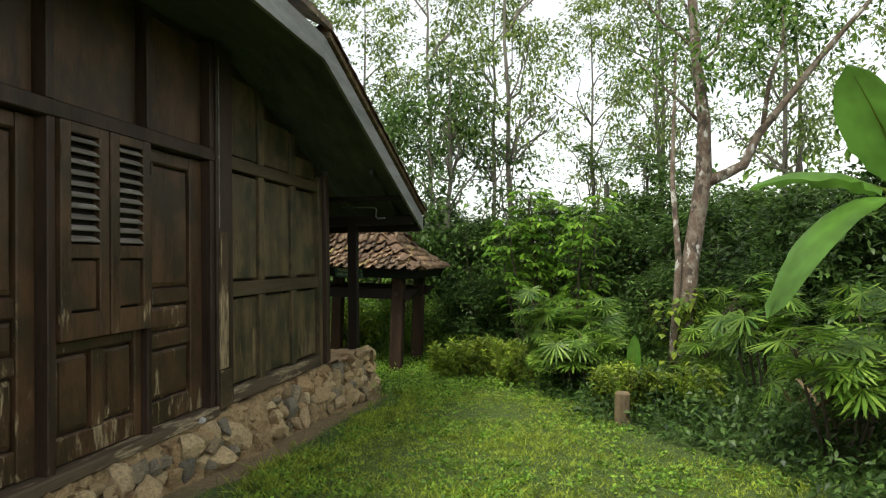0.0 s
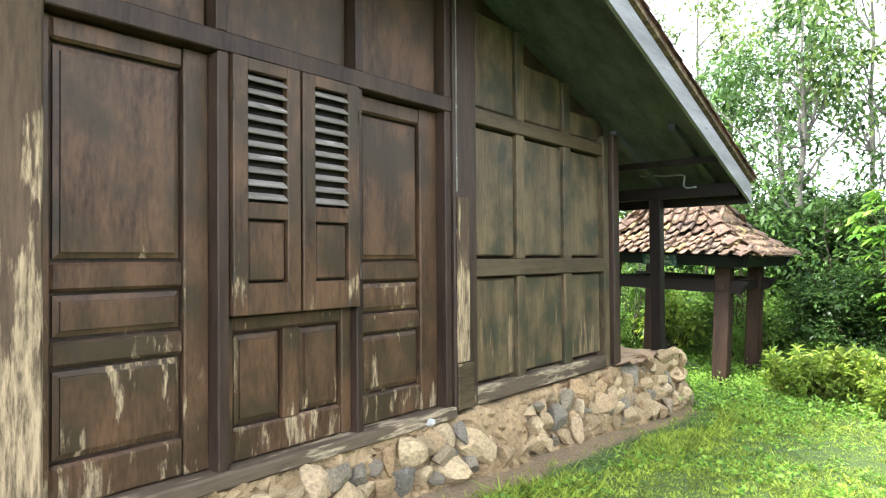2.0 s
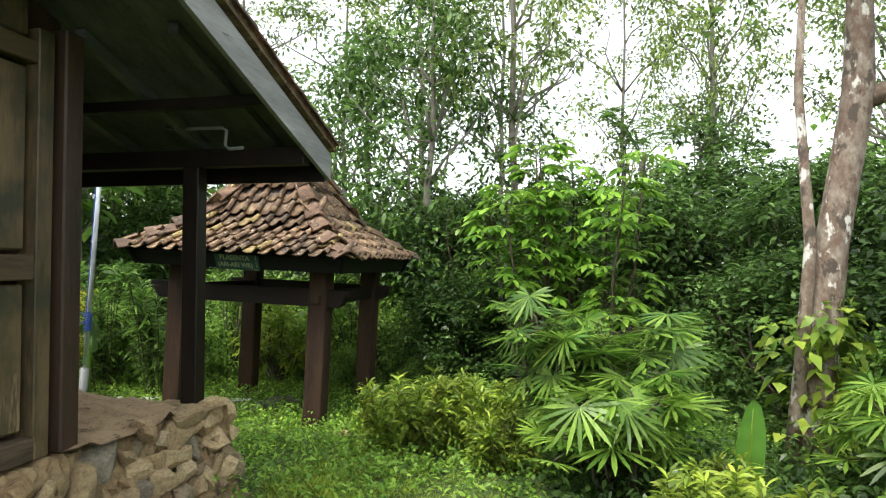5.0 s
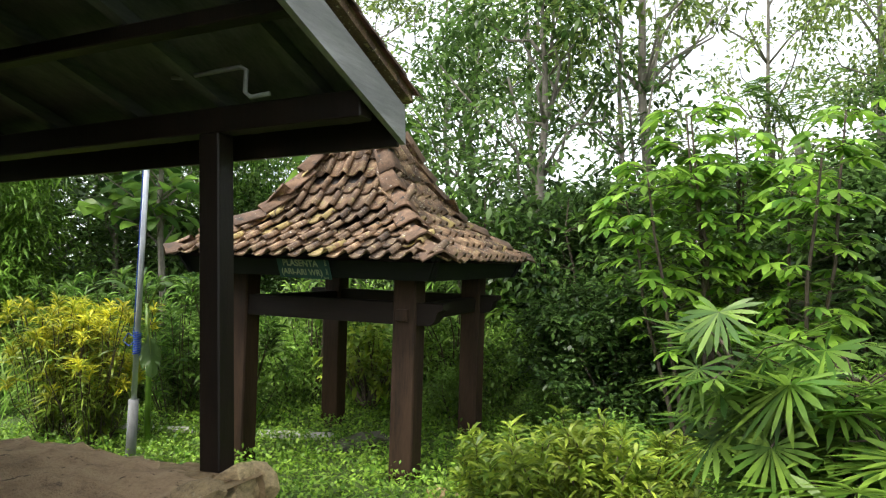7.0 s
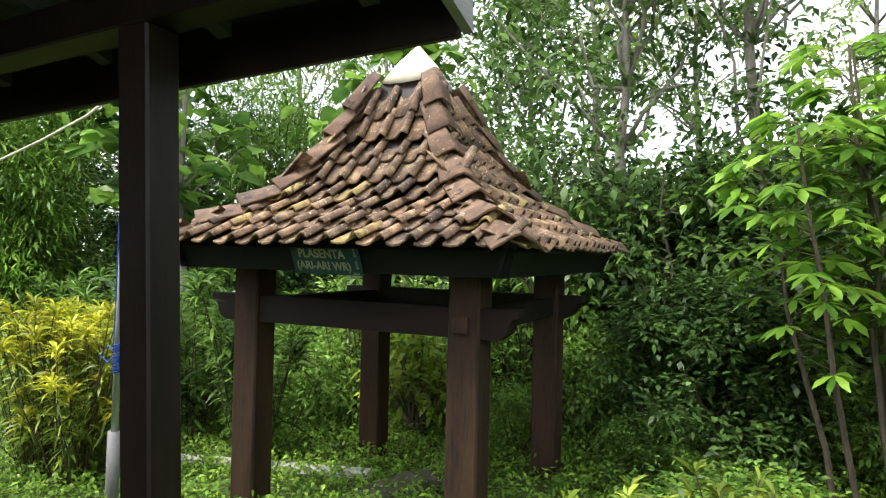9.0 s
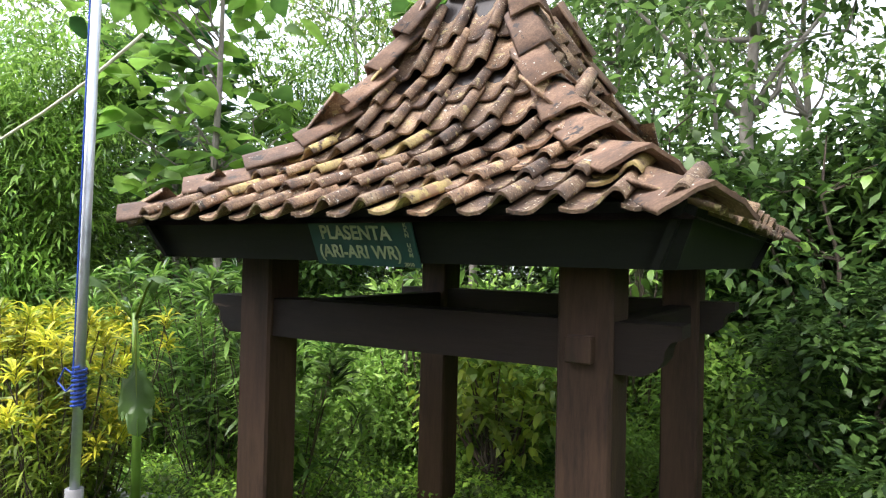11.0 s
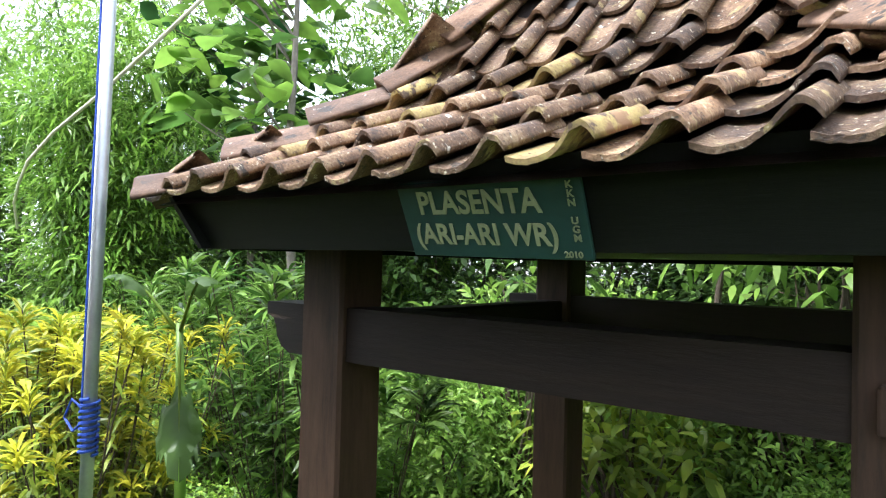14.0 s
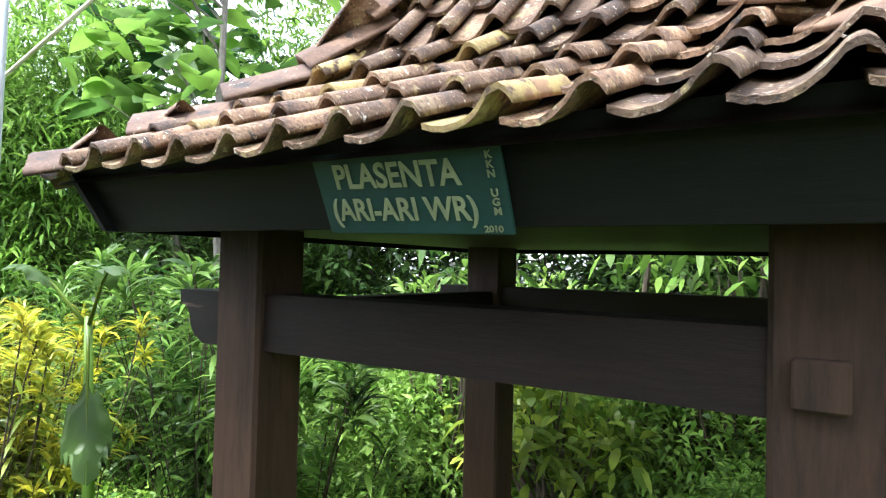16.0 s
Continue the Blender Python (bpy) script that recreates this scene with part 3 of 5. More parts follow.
# ---- house: roof, soffit, porch ----
def build_roof():
    roof = thing("roof", (-3.0, 6, 3.3), "old tiled house roof with boarded underside", "roof", kind="structure")
    XL = -7.0
    e = 9.97
    # sloping roof over the porch and the flat-eaved main roof
    part("soffit_boards", prism([(e, soffit_z(e)), (6.27, 3.47), (6.27, 3.50), (e, soffit_z(e) + 0.03)], XL, -0.78), SOFFIT_HAZED, roof)
    part("soffit_boards", prism([(6.27, 3.47), (-3.0, 3.47), (-3.0, 3.50), (6.27, 3.50)], XL, -0.78), SOFFIT_HAZED, roof)
    part("tile_bed", prism([(e + 0.04, soffit_z(e) + 0.035), (6.27, 3.505), (6.27, 3.56), (e + 0.04, soffit_z(e) + 0.09)], XL, -0.72), TILE, roof)
    bm = bmesh.new()
    for x0, x1, z0, z1 in ((-0.70, -3.9, 3.56, 5.3),):
        for dz, flip in ((0, 1), (0.06, -1)):
            vs = [bm.verts.new(c) for c in ((x0, -3.0, z0 + dz), (x0, 6.27, z0 + dz), (x1, 6.27, z1 + dz), (x1, -3.0, z1 + dz))]
            bm.faces.new(vs[::flip])
        bmesh.ops.bridge_loops(bm, edges=bm.edges)
    part("main_slope", bm, TILE, roof)
    part("gable_end", prism([(6.25, 3.5), (6.27, 3.5), (6.27, 5.3), (6.25, 5.3)], XL, -3.9), FRAMEW, roof)
    # bargeboard along the verge, sloping then level
    part("bargeboard", prism([(e, 2.06), (e, 2.25), (6.2, 3.50), (6.2, 3.31)], -0.775, -0.745), BARGE, roof, "weathered pale grey bargeboard")
    part("bargeboard", prism([(6.197, 3.31), (6.197, 3.50), (-3.0, 3.50), (-3.0, 3.31)], -0.775, -0.745), BARGE, roof, "weathered pale grey bargeboard")
    part("eave_board", box(XL, -0.78, e - 0.03, e, 2.05, 2.24, 0.004), DARKPOST, roof, "dark eave board")
    # rafters running down the slope
    for x in (-1.05, -1.62, -2.2, -2.8, -3.4, -4.0, -4.6, -5.2):
        part("rafter", prism([(e - 0.04, soffit_z(e - 0.04) - 0.07), (8.5, soffit_z(8.5) - 0.07), (8.5, soffit_z(8.5) - 0.003), (e - 0.04, soffit_z(e - 0.04) - 0.003)], x - 0.03, x + 0.03), SOFFIT_HAZED, roof)
    part("purlin", box(XL, -0.80, 9.60, 9.72, 2.13, 2.255, 0.006), DARKPOST, roof)
    part("purlin", box(XL, -0.80, 9.02, 9.10, 2.40, 2.465, 0.006), DARKPOST, roof)
    # curved verge tiles along the edge
    rng = random.Random(4)
    for i in range(17):
        y = 9.95 - i * 0.225
        z = soffit_z(y) + 0.085
        bm = bmesh.new()
        rows = []
        for s, r in ((-0.15, 0.085), (0.13, 0.07)):
            rows.append([bm.verts.new((-0.765 + math.cos(a) * r, y - s * 0.95, z + s * SLOPE + math.sin(a) * r * 0.7 + rng.uniform(-0.004, 0.004))) for a in [math.pi * k / 6 for k in range(7)]])
        for k in range(6):
            bm.faces.new((rows[0][k], rows[0][k + 1], rows[1][k + 1], rows[1][k]))
        bmesh.ops.solidify(bm, geom=bm.faces[:], thickness=0.012)
        part("verge_tile", bm, HIPTILE, roof)
    return roof


build_roof()


def build_front_wall():
    wall = thing("wall_front", (-4.0, 8.4, 0.5), "dark timber front wall under the porch roof", "wall", kind="structure")
    part("boarding", box(-7.0, WX - 0.2, 8.30, 8.40, 0.47, 2.72, 0.004), FRAMEW, wall)
    for x in (-1.78, -2.5, -3.3, -4.1, -4.9, -5.7):
        part("stud", box(x - 0.06, x + 0.06, 8.40, 8.44, 0.47, 2.7, 0.006), FRAMEW, wall)
    for z in (0.50, 1.42, 2.45):
        part("rail", box(-7.0, WX - 0.2, 8.40, 8.43, z, z + 0.10, 0.005), FRAMEW, wall)
    far = thing("wall_back", (-7, 2.5, 0.5), "plain timber wall closing the house", "wall", kind="structure")
    part("boarding", box(-7.1, -7.0, -3.0, 8.4, 0.3, 3.47, 0.004), FRAMEW, far)
    part("boarding", box(-7.0, WX - 0.2, -3.1, -3.0, 0.3, 3.47, 0.004), FRAMEW, far)


build_front_wall()


def build_porch_post():
    p = thing("porch_post", (-1.655, 9.66, 0.45), "dark square timber post carrying the porch roof", "post")
    part("shaft", box(-1.72, -1.595, 9.60, 9.72, 0.45, 2.13, 0.008), DARKPOST, p)
    return p


build_porch_post()
pipe = thing("bent_pipe", (-1.5, 9.4, 2.34), "thin bent metal pipe fixed under the porch roof", "pipe")
part("pipe_run", tube([(-1.76, 9.47, 2.385), (-1.70, 9.46, 2.372), (-1.27, 9.365, 2.345), (-1.235, 9.36, 2.325), (-1.25, 9.37, 2.23), (-1.22, 9.37, 2.205), (-1.12, 9.37, 2.21)], 0.011, 7), PVC, pipe, smooth=True)

# ---- stone plinth ----
def stone_meshes(rng, count):
    out = []
    for k in range(count):
        bm = bmesh.new()
        bmesh.ops.create_icosphere(bm, subdivisions=2, radius=1)
        cuts = [(Vector(rng.normal(0, 1, 3)).normalized(), rng.uniform(0.36, 0.60)) for _ in range(9)]
        for v in bm.verts:
            for d, h in cuts:
                over = v.co.dot(d) - h
                if over > 0:
                    v.co -= d * over
            v.co *= 1.22 + rng.normal(0, 0.010)
        me = bpy.data.meshes.new("stone")
        bm.to_mesh(me)
        bm.free()
        me.materials.append(STONE)
        out.append(me)
    return out


def build_plinth():
    rng = np.random.default_rng(12)
    pl = thing("plinth", (-1.4, 6, 0.1), "rubble stone plinth bedded in earthy mortar", "plinth", kind="structure")
    def face_x(z, y):
        return -1.52 + (0.46 - z) * 0.36
    # rough mortar core
    ny, nz = 420, 16
    v, f = [], []
    for i in range(ny + 1):
        y = -3.0 + (9.72 + 3.0) * i / ny
        zb = float(ground_z(0, y)) - 0.1
        for j in range(nz + 1):
            z = zb + (0.445 - zb) * j / nz
            v.append((face_x(z, y) - (0.004 if 6.0 < y < 6.6 else 0.046) + 0.022 * math.sin(7.3 * y + 5 * z) * math.sin(11 * z + 2.1 * y) + rng.normal(0, 0.014), y, z + (rng.normal(0, 0.012) if j == nz else 0)))
        v.append((-1.9, y, 0.45))
    w = nz + 2
    for i in range(ny):
        for j in range(nz + 1):
            a = i * w + j
            f.append((a, a + w, a + w + 1, a + 1))
    arrays("mortar", v, f, MORTAR, pl)
    v, f = [], []
    nx = 60
    for i in range(nx + 1):
        x = -1.40 - 5.0 * i / nx
        for j in range(nz + 1):
            z = -0.4 + (0.445 + 0.4) * j / nz
            v.append((x, 9.70 + (0.46 - z) * 0.15 + rng.normal(0, 0.012), z))
        v.append((x, 9.3, 0.46))
    for i in range(nx):
        for j in range(nz + 1):
            a = i * w + j
            f.append((a, a + 1, a + w + 1, a + w))
    arrays("mortar", v, f, MORTAR, pl)
    kinds = stone_meshes(rng, 14)
    def lay(c, sx, sy, sz):
        ob = as_object("stone", kinds[int(rng.integers(len(kinds)))], None, pl)
        ob.matrix_basis = Matrix.Translation(c) @ Euler(rng.uniform(-0.5, 0.5, 3)).to_matrix().to_4x4() @ Matrix.Diagonal((sx, sy, sz, 1))
    for row in range(6):
        y = 2.6 + rng.uniform(0, 0.1)
        while y < 9.72:
            s = rng.choice((0.055, 0.07, 0.085, 0.10, 0.125)) * rng.uniform(0.85, 1.15)
            lo = float(ground_z(0, y)) + 0.0
            rows = max(2, round((0.44 - lo) / 0.135))
            if row < rows:
                z = lo + 0.03 + (0.37 - lo) * (row + 0.45) / rows + rng.normal(0, 0.012)
                if rng.random() > (0.80 if 6.0 < y + s < 6.6 and row else 0.05):
                    lay((face_x(z, y) - 0.02 + rng.normal(0, 0.016), y + s, z), s * 0.8, s * rng.uniform(0.95, 1.3), min(0.135, s * rng.uniform(0.75, 1.15)))
            y += 1.62 * s
    # end face and the corner
    for row in range(5):
        x = -1.45
        while x > -3.2:
            s = rng.uniform(0.08, 0.13)
            lay((x - s, 9.70 + (0.46 - row * 0.15) * 0.15, -0.2 + row * 0.145 + rng.normal(0, 0.01)), s * 1.1, s * 0.8, 0.085)
            x -= 1.9 * s
    # larger cap stones at the porch corner
    for x, y, z, a, b, c in ((-1.50, 9.62, 0.40, 0.13, 0.15, 0.10), (-1.47, 9.30, 0.42, 0.11, 0.17, 0.085), (-1.50, 8.95, 0.43, 0.12, 0.16, 0.08), (-1.46, 9.62, 0.20, 0.13, 0.13, 0.12), (-1.42, 9.60, -0.02, 0.14, 0.14, 0.12), (-1.36, 9.62, -0.2, 0.15, 0.14, 0.11)):
        lay((x, y, z), a, b, c)
    return pl


build_plinth()


def build_porch_floor():
    rng = np.random.default_rng(3)
    nx, ny = 56, 16
    v, f = [], []
    for i in range(nx + 1):
        for j in range(ny + 1):
            x, y = -1.46 - 5.5 * i / nx, 8.35 + 1.36 * j / ny
            edge = max(0, (y - 9.3) / 0.42)
            v.append((x, y, 0.478 + abs(rng.normal(0, 0.018)) - 0.06 * edge ** 2 + 0.02 * math.sin(3 * x + y) + 0.02 * min(1.0, max(0.0, -x - 1.8))))
    for i in range(nx):
        for j in range(ny):
            a = i * (ny + 1) + j
            f.append((a, a + 1, a + ny + 2, a + ny + 1))
    ob = arrays("porch_floor", v, f, EARTH, smooth=True)
    tagged(ob, "bare sandy earth floor of the porch", "floor", kind="structure")


build_porch_floor()

# ---- gazebo ----
GX, GY, GZ = -2.45, 12.61, -0.26
LEAN = radians(2.6)
GM = Matrix.Translation((GX, GY, GZ)) @ Matrix.Rotation(LEAN, 4, "Y")
# roof profile: half width and height above the gazebo's ground
PROFILE = ((1.27, 1.845), (0.95, 2.015), (0.70, 2.20), (0.52, 2.42), (0.36, 2.74), (0.22, 3.08))


def roof_at(s):
    """Half width, height and slope angle at distance s up the roof from its eave."""
    for (h0, z0), (h1, z1) in zip(PROFILE, PROFILE[1:]):
        d = math.hypot(h1 - h0, z1 - z0)
        if s <= d or (h1, z1) == PROFILE[-1]:
            return h0 + (h1 - h0) * s / d, z0 + (z1 - z0) * s / d, math.atan2(z1 - z0, h0 - h1)
        s -= d


def tile_mesh(name, material, width, length, amp, seed):
    rng = np.random.default_rng(seed)
    n = 16
    v, f = [], []
    for k in range(n + 1):
        u = k / n
        z = amp * float(np.interp(u, (0, 0.12, 0.26, 0.40, 0.52, 0.62, 0.70, 0.77, 0.84, 0.91, 0.96, 1), (-0.38, -0.55, -0.62, -0.52, -0.28, 0.08, 0.50, 0.85, 1.0, 0.92, 0.66, 0.30)))
        for yy, dz in ((0, 0), (length, 0)):
            w = rng.normal(0, 0.0012)
            v.append(((u - 0.5) * width, yy, z + 0.012 + w))
            v.append(((u - 0.5) * width, yy, z + w))
    for k in range(n):
        a = 4 * k
        f += [(a, a + 4, a + 6, a + 2), (a + 1, a + 3, a + 7, a + 5), (a, a + 1, a + 5, a + 4)]
    f += [(0, 2, 3, 1), (4 * n, 4 * n + 1, 4 * n + 3, 4 * n + 2)]
    me = bpy.data.meshes.new(name)
    me.from_pydata(v, [], f)
    me.polygons.foreach_set("use_smooth", [i % 3 != 2 for i in range(len(f))])
    me.materials.append(material)
    return me


def hip_mesh(name, width, length, seed):
    rng = np.random.default_rng(seed)
    n = 8
    v, f = [], []
    for k in range(n + 1):
        a = math.pi * (0.06 + 0.88 * k / n)
        for yy, r in ((0, 1.0), (length, 0.82)):
            w = rng.normal(0, 0.004)
            for th in (0.014, 0):
                v.append((math.cos(a) * width / 2 * r, yy, (1 - abs(math.cos(a)) ** 1.25) * width * 0.30 * r + th + w))
    for k in range(n):
        a = 4 * k
        f += [(a, a + 2, a + 6, a + 4), (a + 1, a + 5, a + 7, a + 3), (a, a + 4, a + 5, a + 1)]
    f += [(0, 1, 3, 2), (4 * n, 4 * n + 2, 4 * n + 3, 4 * n + 1)]
    me = bpy.data.meshes.new(name)
    me.from_pydata(v, [], f)
    me.polygons.foreach_set("use_smooth", [i % 3 != 2 for i in range(len(f))])
    me.materials.append(HIPTILE)
    return me


def build_gazebo():
    g = new("gazebo")
    g.matrix_basis = GM
    tagged(g, "small leaning wooden gazebo with a steep hipped clay tile roof", "gazebo")
    def gpart(name, bm, mat, label="", smooth=False):
        me = bpy.data.meshes.new(name)
        bm.to_mesh(me)
        bm.free()
        if smooth:
            me.polygons.foreach_set("use_smooth", [True] * len(me.polygons))
        me.materials.append(mat)
        ob = new(name, me)
        ob.parent = g
        if label:
            tagged(ob, label)
        return ob
    c = 0.81
    for sx in (-c, c):
        for sy in (-c + 0.02, c):
            gpart("post", box(sx - 0.10, sx + 0.10, sy - 0.10, sy + 0.10, -0.15, 1.80, 0.012), GAZPOST_SHADE)
    def shaped_beam(sy, reach):
        """A beam along x whose two ends are cut to an ogee."""
        end = [(reach, 1.475), (reach, 1.430), (reach - 0.035, 1.418), (reach - 0.052, 1.392), (reach - 0.058, 1.355), (reach - 0.082, 1.322), (reach - 0.125, 1.298)]
        outline = [(-x, z) for x, z in end[::-1]] + end
        bm = bmesh.new()
        front = [bm.verts.new((x, sy - 0.075, z)) for x, z in outline]
        rear = [bm.verts.new((x, sy + 0.075, z)) for x, z in outline]
        bm.faces.new(front)
        bm.faces.new(rear[::-1])
        for i in range(len(front)):
            k = (i + 1) % len(front)
            bm.faces.new((front[k], front[i], rear[i], rear[k]))
        bmesh.ops.recalc_face_normals(bm, faces=bm.faces)
        gpart("beam", bm, GAZBEAM_SHADE)
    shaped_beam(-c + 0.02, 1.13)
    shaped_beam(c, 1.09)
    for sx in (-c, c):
        gpart("beam", box(sx - 0.06, sx + 0.06, -0.68, 1.02, 1.31, 1.45, 0.01), GAZBEAM_SHADE)
    gpart("tenon", box(c - 0.055, c + 0.04, -0.935, -0.88, 1.33, 1.425, 0.006), GAZPOST_SHADE)
    # fascia boards under the eave
    b = 1.16
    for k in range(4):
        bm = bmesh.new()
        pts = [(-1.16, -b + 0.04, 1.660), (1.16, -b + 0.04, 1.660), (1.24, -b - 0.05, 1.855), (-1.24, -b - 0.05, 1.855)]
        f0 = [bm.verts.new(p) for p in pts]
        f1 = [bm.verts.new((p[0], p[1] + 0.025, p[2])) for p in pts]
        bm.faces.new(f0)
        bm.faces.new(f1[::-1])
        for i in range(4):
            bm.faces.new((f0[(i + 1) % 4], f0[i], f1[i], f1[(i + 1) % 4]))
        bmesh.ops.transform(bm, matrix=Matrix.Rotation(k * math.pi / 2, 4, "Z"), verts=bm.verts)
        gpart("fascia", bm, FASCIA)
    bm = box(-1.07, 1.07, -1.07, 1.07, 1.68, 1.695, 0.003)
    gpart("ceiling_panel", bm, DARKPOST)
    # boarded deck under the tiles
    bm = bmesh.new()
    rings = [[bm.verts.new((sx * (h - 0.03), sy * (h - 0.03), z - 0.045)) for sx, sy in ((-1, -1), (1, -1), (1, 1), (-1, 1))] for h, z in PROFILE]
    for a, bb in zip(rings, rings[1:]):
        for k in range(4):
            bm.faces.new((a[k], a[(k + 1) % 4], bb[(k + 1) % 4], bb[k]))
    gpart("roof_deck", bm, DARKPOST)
    # cap
    bm = bmesh.new()
    n = 14
    lo, mid_ = [], []
    for k in range(n):
        a = 2 * math.pi * k / n
        q = max(abs(math.cos(a)), abs(math.sin(a))) ** 0.5
        lo.append(bm.verts.new((0.25 / q * math.cos(a), 0.25 / q * math.sin(a), 3.02 + 0.012 * math.sin(5 * a))))
        mid_.append(bm.verts.new((0.14 / q * math.cos(a), 0.14 / q * math.sin(a), 3.19)))
    tip = bm.verts.new((0, 0, 3.345))
    for k in range(n):
        j = (k + 1) % n
        bm.faces.new((lo[k], lo[j], mid_[j], mid_[k]))
        bm.faces.new((mid_[k], mid_[j], tip))
    bm.faces.new(lo[::-1])
    gpart("roof_cap", bm, CAPM, "cream mortar cap", True)
    # tiles row by row on each face
    rng = np.random.default_rng(21)
    W, L, STEP = 0.176, 0.265, 0.19
    plain = [tile_mesh("roof_tile", TILE, W * 1.10, L, 0.040, s) for s in range(5)]
    mossy = [tile_mesh("roof_tile", TILEY, W * 1.10, L, 0.040, s) for s in (7, 8)]
    hips = [hip_mesh("hip_tile", 0.30, 0.34, s) for s in range(4)]
    back = []
    total = sum(math.hypot(a[0] - b_[0], a[1] - b_[1]) for a, b_ in zip(PROFILE, PROFILE[1:]))
    for k in range(4):
        spin = Matrix.Rotation(k * math.pi / 2, 4, "Z")
        s, row = -0.035, 0
        while s < total - 0.20:
            h, z, ang = roof_at(max(s, 0))
            if s < 0:
                h, z = h + 0.03, z - 0.02
            cols = int(h / W) + 1
            for i in range(-cols, cols + 1):
                x = (i + 0.5) * W
                if abs(x) > h - 0.04:
                    continue
                m = spin @ Matrix.Translation((x + rng.normal(0, 0.006), -h + rng.normal(0, 0.006), z + 0.013 + rng.normal(0, 0.005))) @ Matrix.Rotation(ang - 0.150 + rng.normal(0, 0.022), 4, "X") @ Matrix.Rotation(rng.normal(0, 0.04), 4, "Z")
                yellow = rng.random() < (0.17 if row in (1, 2, 3) else 0.03)
                me = mossy[int(rng.integers(2))] if yellow else plain[int(rng.integers(5))]
                if k == 2:
                    back.append((me, m))
                else:
                    ob = new("roof_tile", me)
                    ob.parent = g
                    ob.matrix_basis = m
            s += STEP
            row += 1
        # hip tiles up the corner
        turn = spin @ Matrix.Rotation(math.pi / 4, 4, "Z")
        s = 0.0
        while s < total - 0.24:
            h, z, ang = roof_at(max(s, 0))
            h2, z2, _ = roof_at(max(s, 0) + 0.15)
            tilt = math.atan2(z2 - z, (h - h2) * math.sqrt(2))
            m = turn @ Matrix.Translation((rng.normal(0, 0.006), -h * math.sqrt(2), z - 0.006 - (0.034 if s < 0.1 else 0.012 if s < 0.3 else 0.0) + rng.normal(0, 0.008))) @ Matrix.Rotation(tilt - 0.11, 4, "X") @ Matrix.Rotation(rng.normal(0, 0.05), 4, "Z")
            m = m @ Matrix.Diagonal((0.55 + 0.45 * min(1.0, h / 0.9), 1, 1, 1))
            ob = new("hip_tile", hips[int(rng.integers(4))])
            ob.parent = g
            ob.matrix_basis = m
            s += 0.225
    bm = bmesh.new()
    for me, m in back:
        n0 = len(bm.verts)
        bm.from_mesh(me)
        bm.verts.ensure_lookup_table()
        bmesh.ops.transform(bm, matrix=m, verts=bm.verts[n0:])
    tagged(gpart("far_roof_tiles", bm, TILE), kind="stuff")
    return g


build_gazebo()


def text_mesh(body, size, depth=0.001):
    cu = bpy.data.curves.new("text", "FONT")
    cu.body, cu.size, cu.extrude, cu.align_x, cu.offset = body, size, depth, "CENTER", size * 0.022
    ob = bpy.data.objects.new("text", cu)
    scene.collection.objects.link(ob)
    me = bpy.data.meshes.new_from_object(ob.evaluated_get(bpy.context.evaluated_depsgraph_get()))
    bpy.data.objects.remove(ob)
    return me


def build_sign():
    s = new("sign_board")
    # hangs on the front fascia, a little clockwise
    s.matrix_basis = GM @ Matrix.Translation((0.05, -1.172, 1.728)) @ Matrix.Rotation(radians(0.8), 4, "Y") @ Matrix.Rotation(radians(90 + 26), 4, "X") @ Matrix.Diagonal((0.97, 0.90, 1, 1))
    tagged(s, "small green painted sign with cream capital lettering", "sign")
    def sp(name, me, mat, m=Matrix.Identity(4), label=""):
        ob = new(name, me)
        me.materials.clear()
        me.materials.append(mat)
        ob.parent = s
        ob.matrix_basis = m
        return tagged(ob, label)
    bm = box(-0.245, 0.25, -0.10, 0.105, -0.006, 0.004, 0.002)
    me = bpy.data.meshes.new("board")
    bm.to_mesh(me)
    bm.free()
    sp("board", me, SIGNG_SHADE)
    T = Matrix.Translation
    sp("lettering", text_mesh("PLASENTA", 0.082), SIGNW_SHADE, T((-0.02, 0.022, 0.006)) @ Matrix.Diagonal((0.88, 1.05, 1, 1)), "cream lettering")
    sp("lettering", text_mesh("(ARI-ARI WR)", 0.076), SIGNW_SHADE, T((-0.02, -0.062, 0.006)) @ Matrix.Diagonal((0.88, 1.05, 1, 1)), "cream lettering")
    for i, ch in enumerate("KKN UGM"):
        if ch != " ":
            sp("small_letter", text_mesh(ch, 0.024), SIGNW_SHADE, T((0.222, 0.078 - 0.0215 * i, 0.006)), "small cream letter")
    sp("date", text_mesh("2010", 0.022), SIGNW_SHADE, T((0.205, -0.092, 0.006)), "small cream date")


build_sign()
# ---- things in the garden ----
def leaf_object(name, verts_faces, material, parent=None, label="", kind=""):
    ob = as_object(name, mesh_of(name, *verts_faces, material), material, parent, label)
    return tagged(ob, kind=kind)


def clumps(rng, centres, radius, per, length, width, droop=0.25, segs=2, rise=0.1, flat=0.75, widest=0.45):
    """Leaves gathered in loose clumps round the centres, turned outwards."""
    centres = np.asarray(centres, float)
    k = len(centres)
    off = rng.normal(0, 1, (k, per, 3)) * np.array([1, 1, flat])
    r = np.broadcast_to(radius, k)[:, None, None]
    pos = (centres[:, None, :] + off * r * 0.6).reshape(-1, 3)
    way = unit(off.reshape(-1, 3) + rng.normal(0, 0.7, (k * per, 3)) + [0, 0, rise])
    n = k * per
    return blades(pos, way, length * rng.uniform(0.6, 1.25, n), width * rng.uniform(0.7, 1.2, n), segs, droop, widest, 0.12, rng)


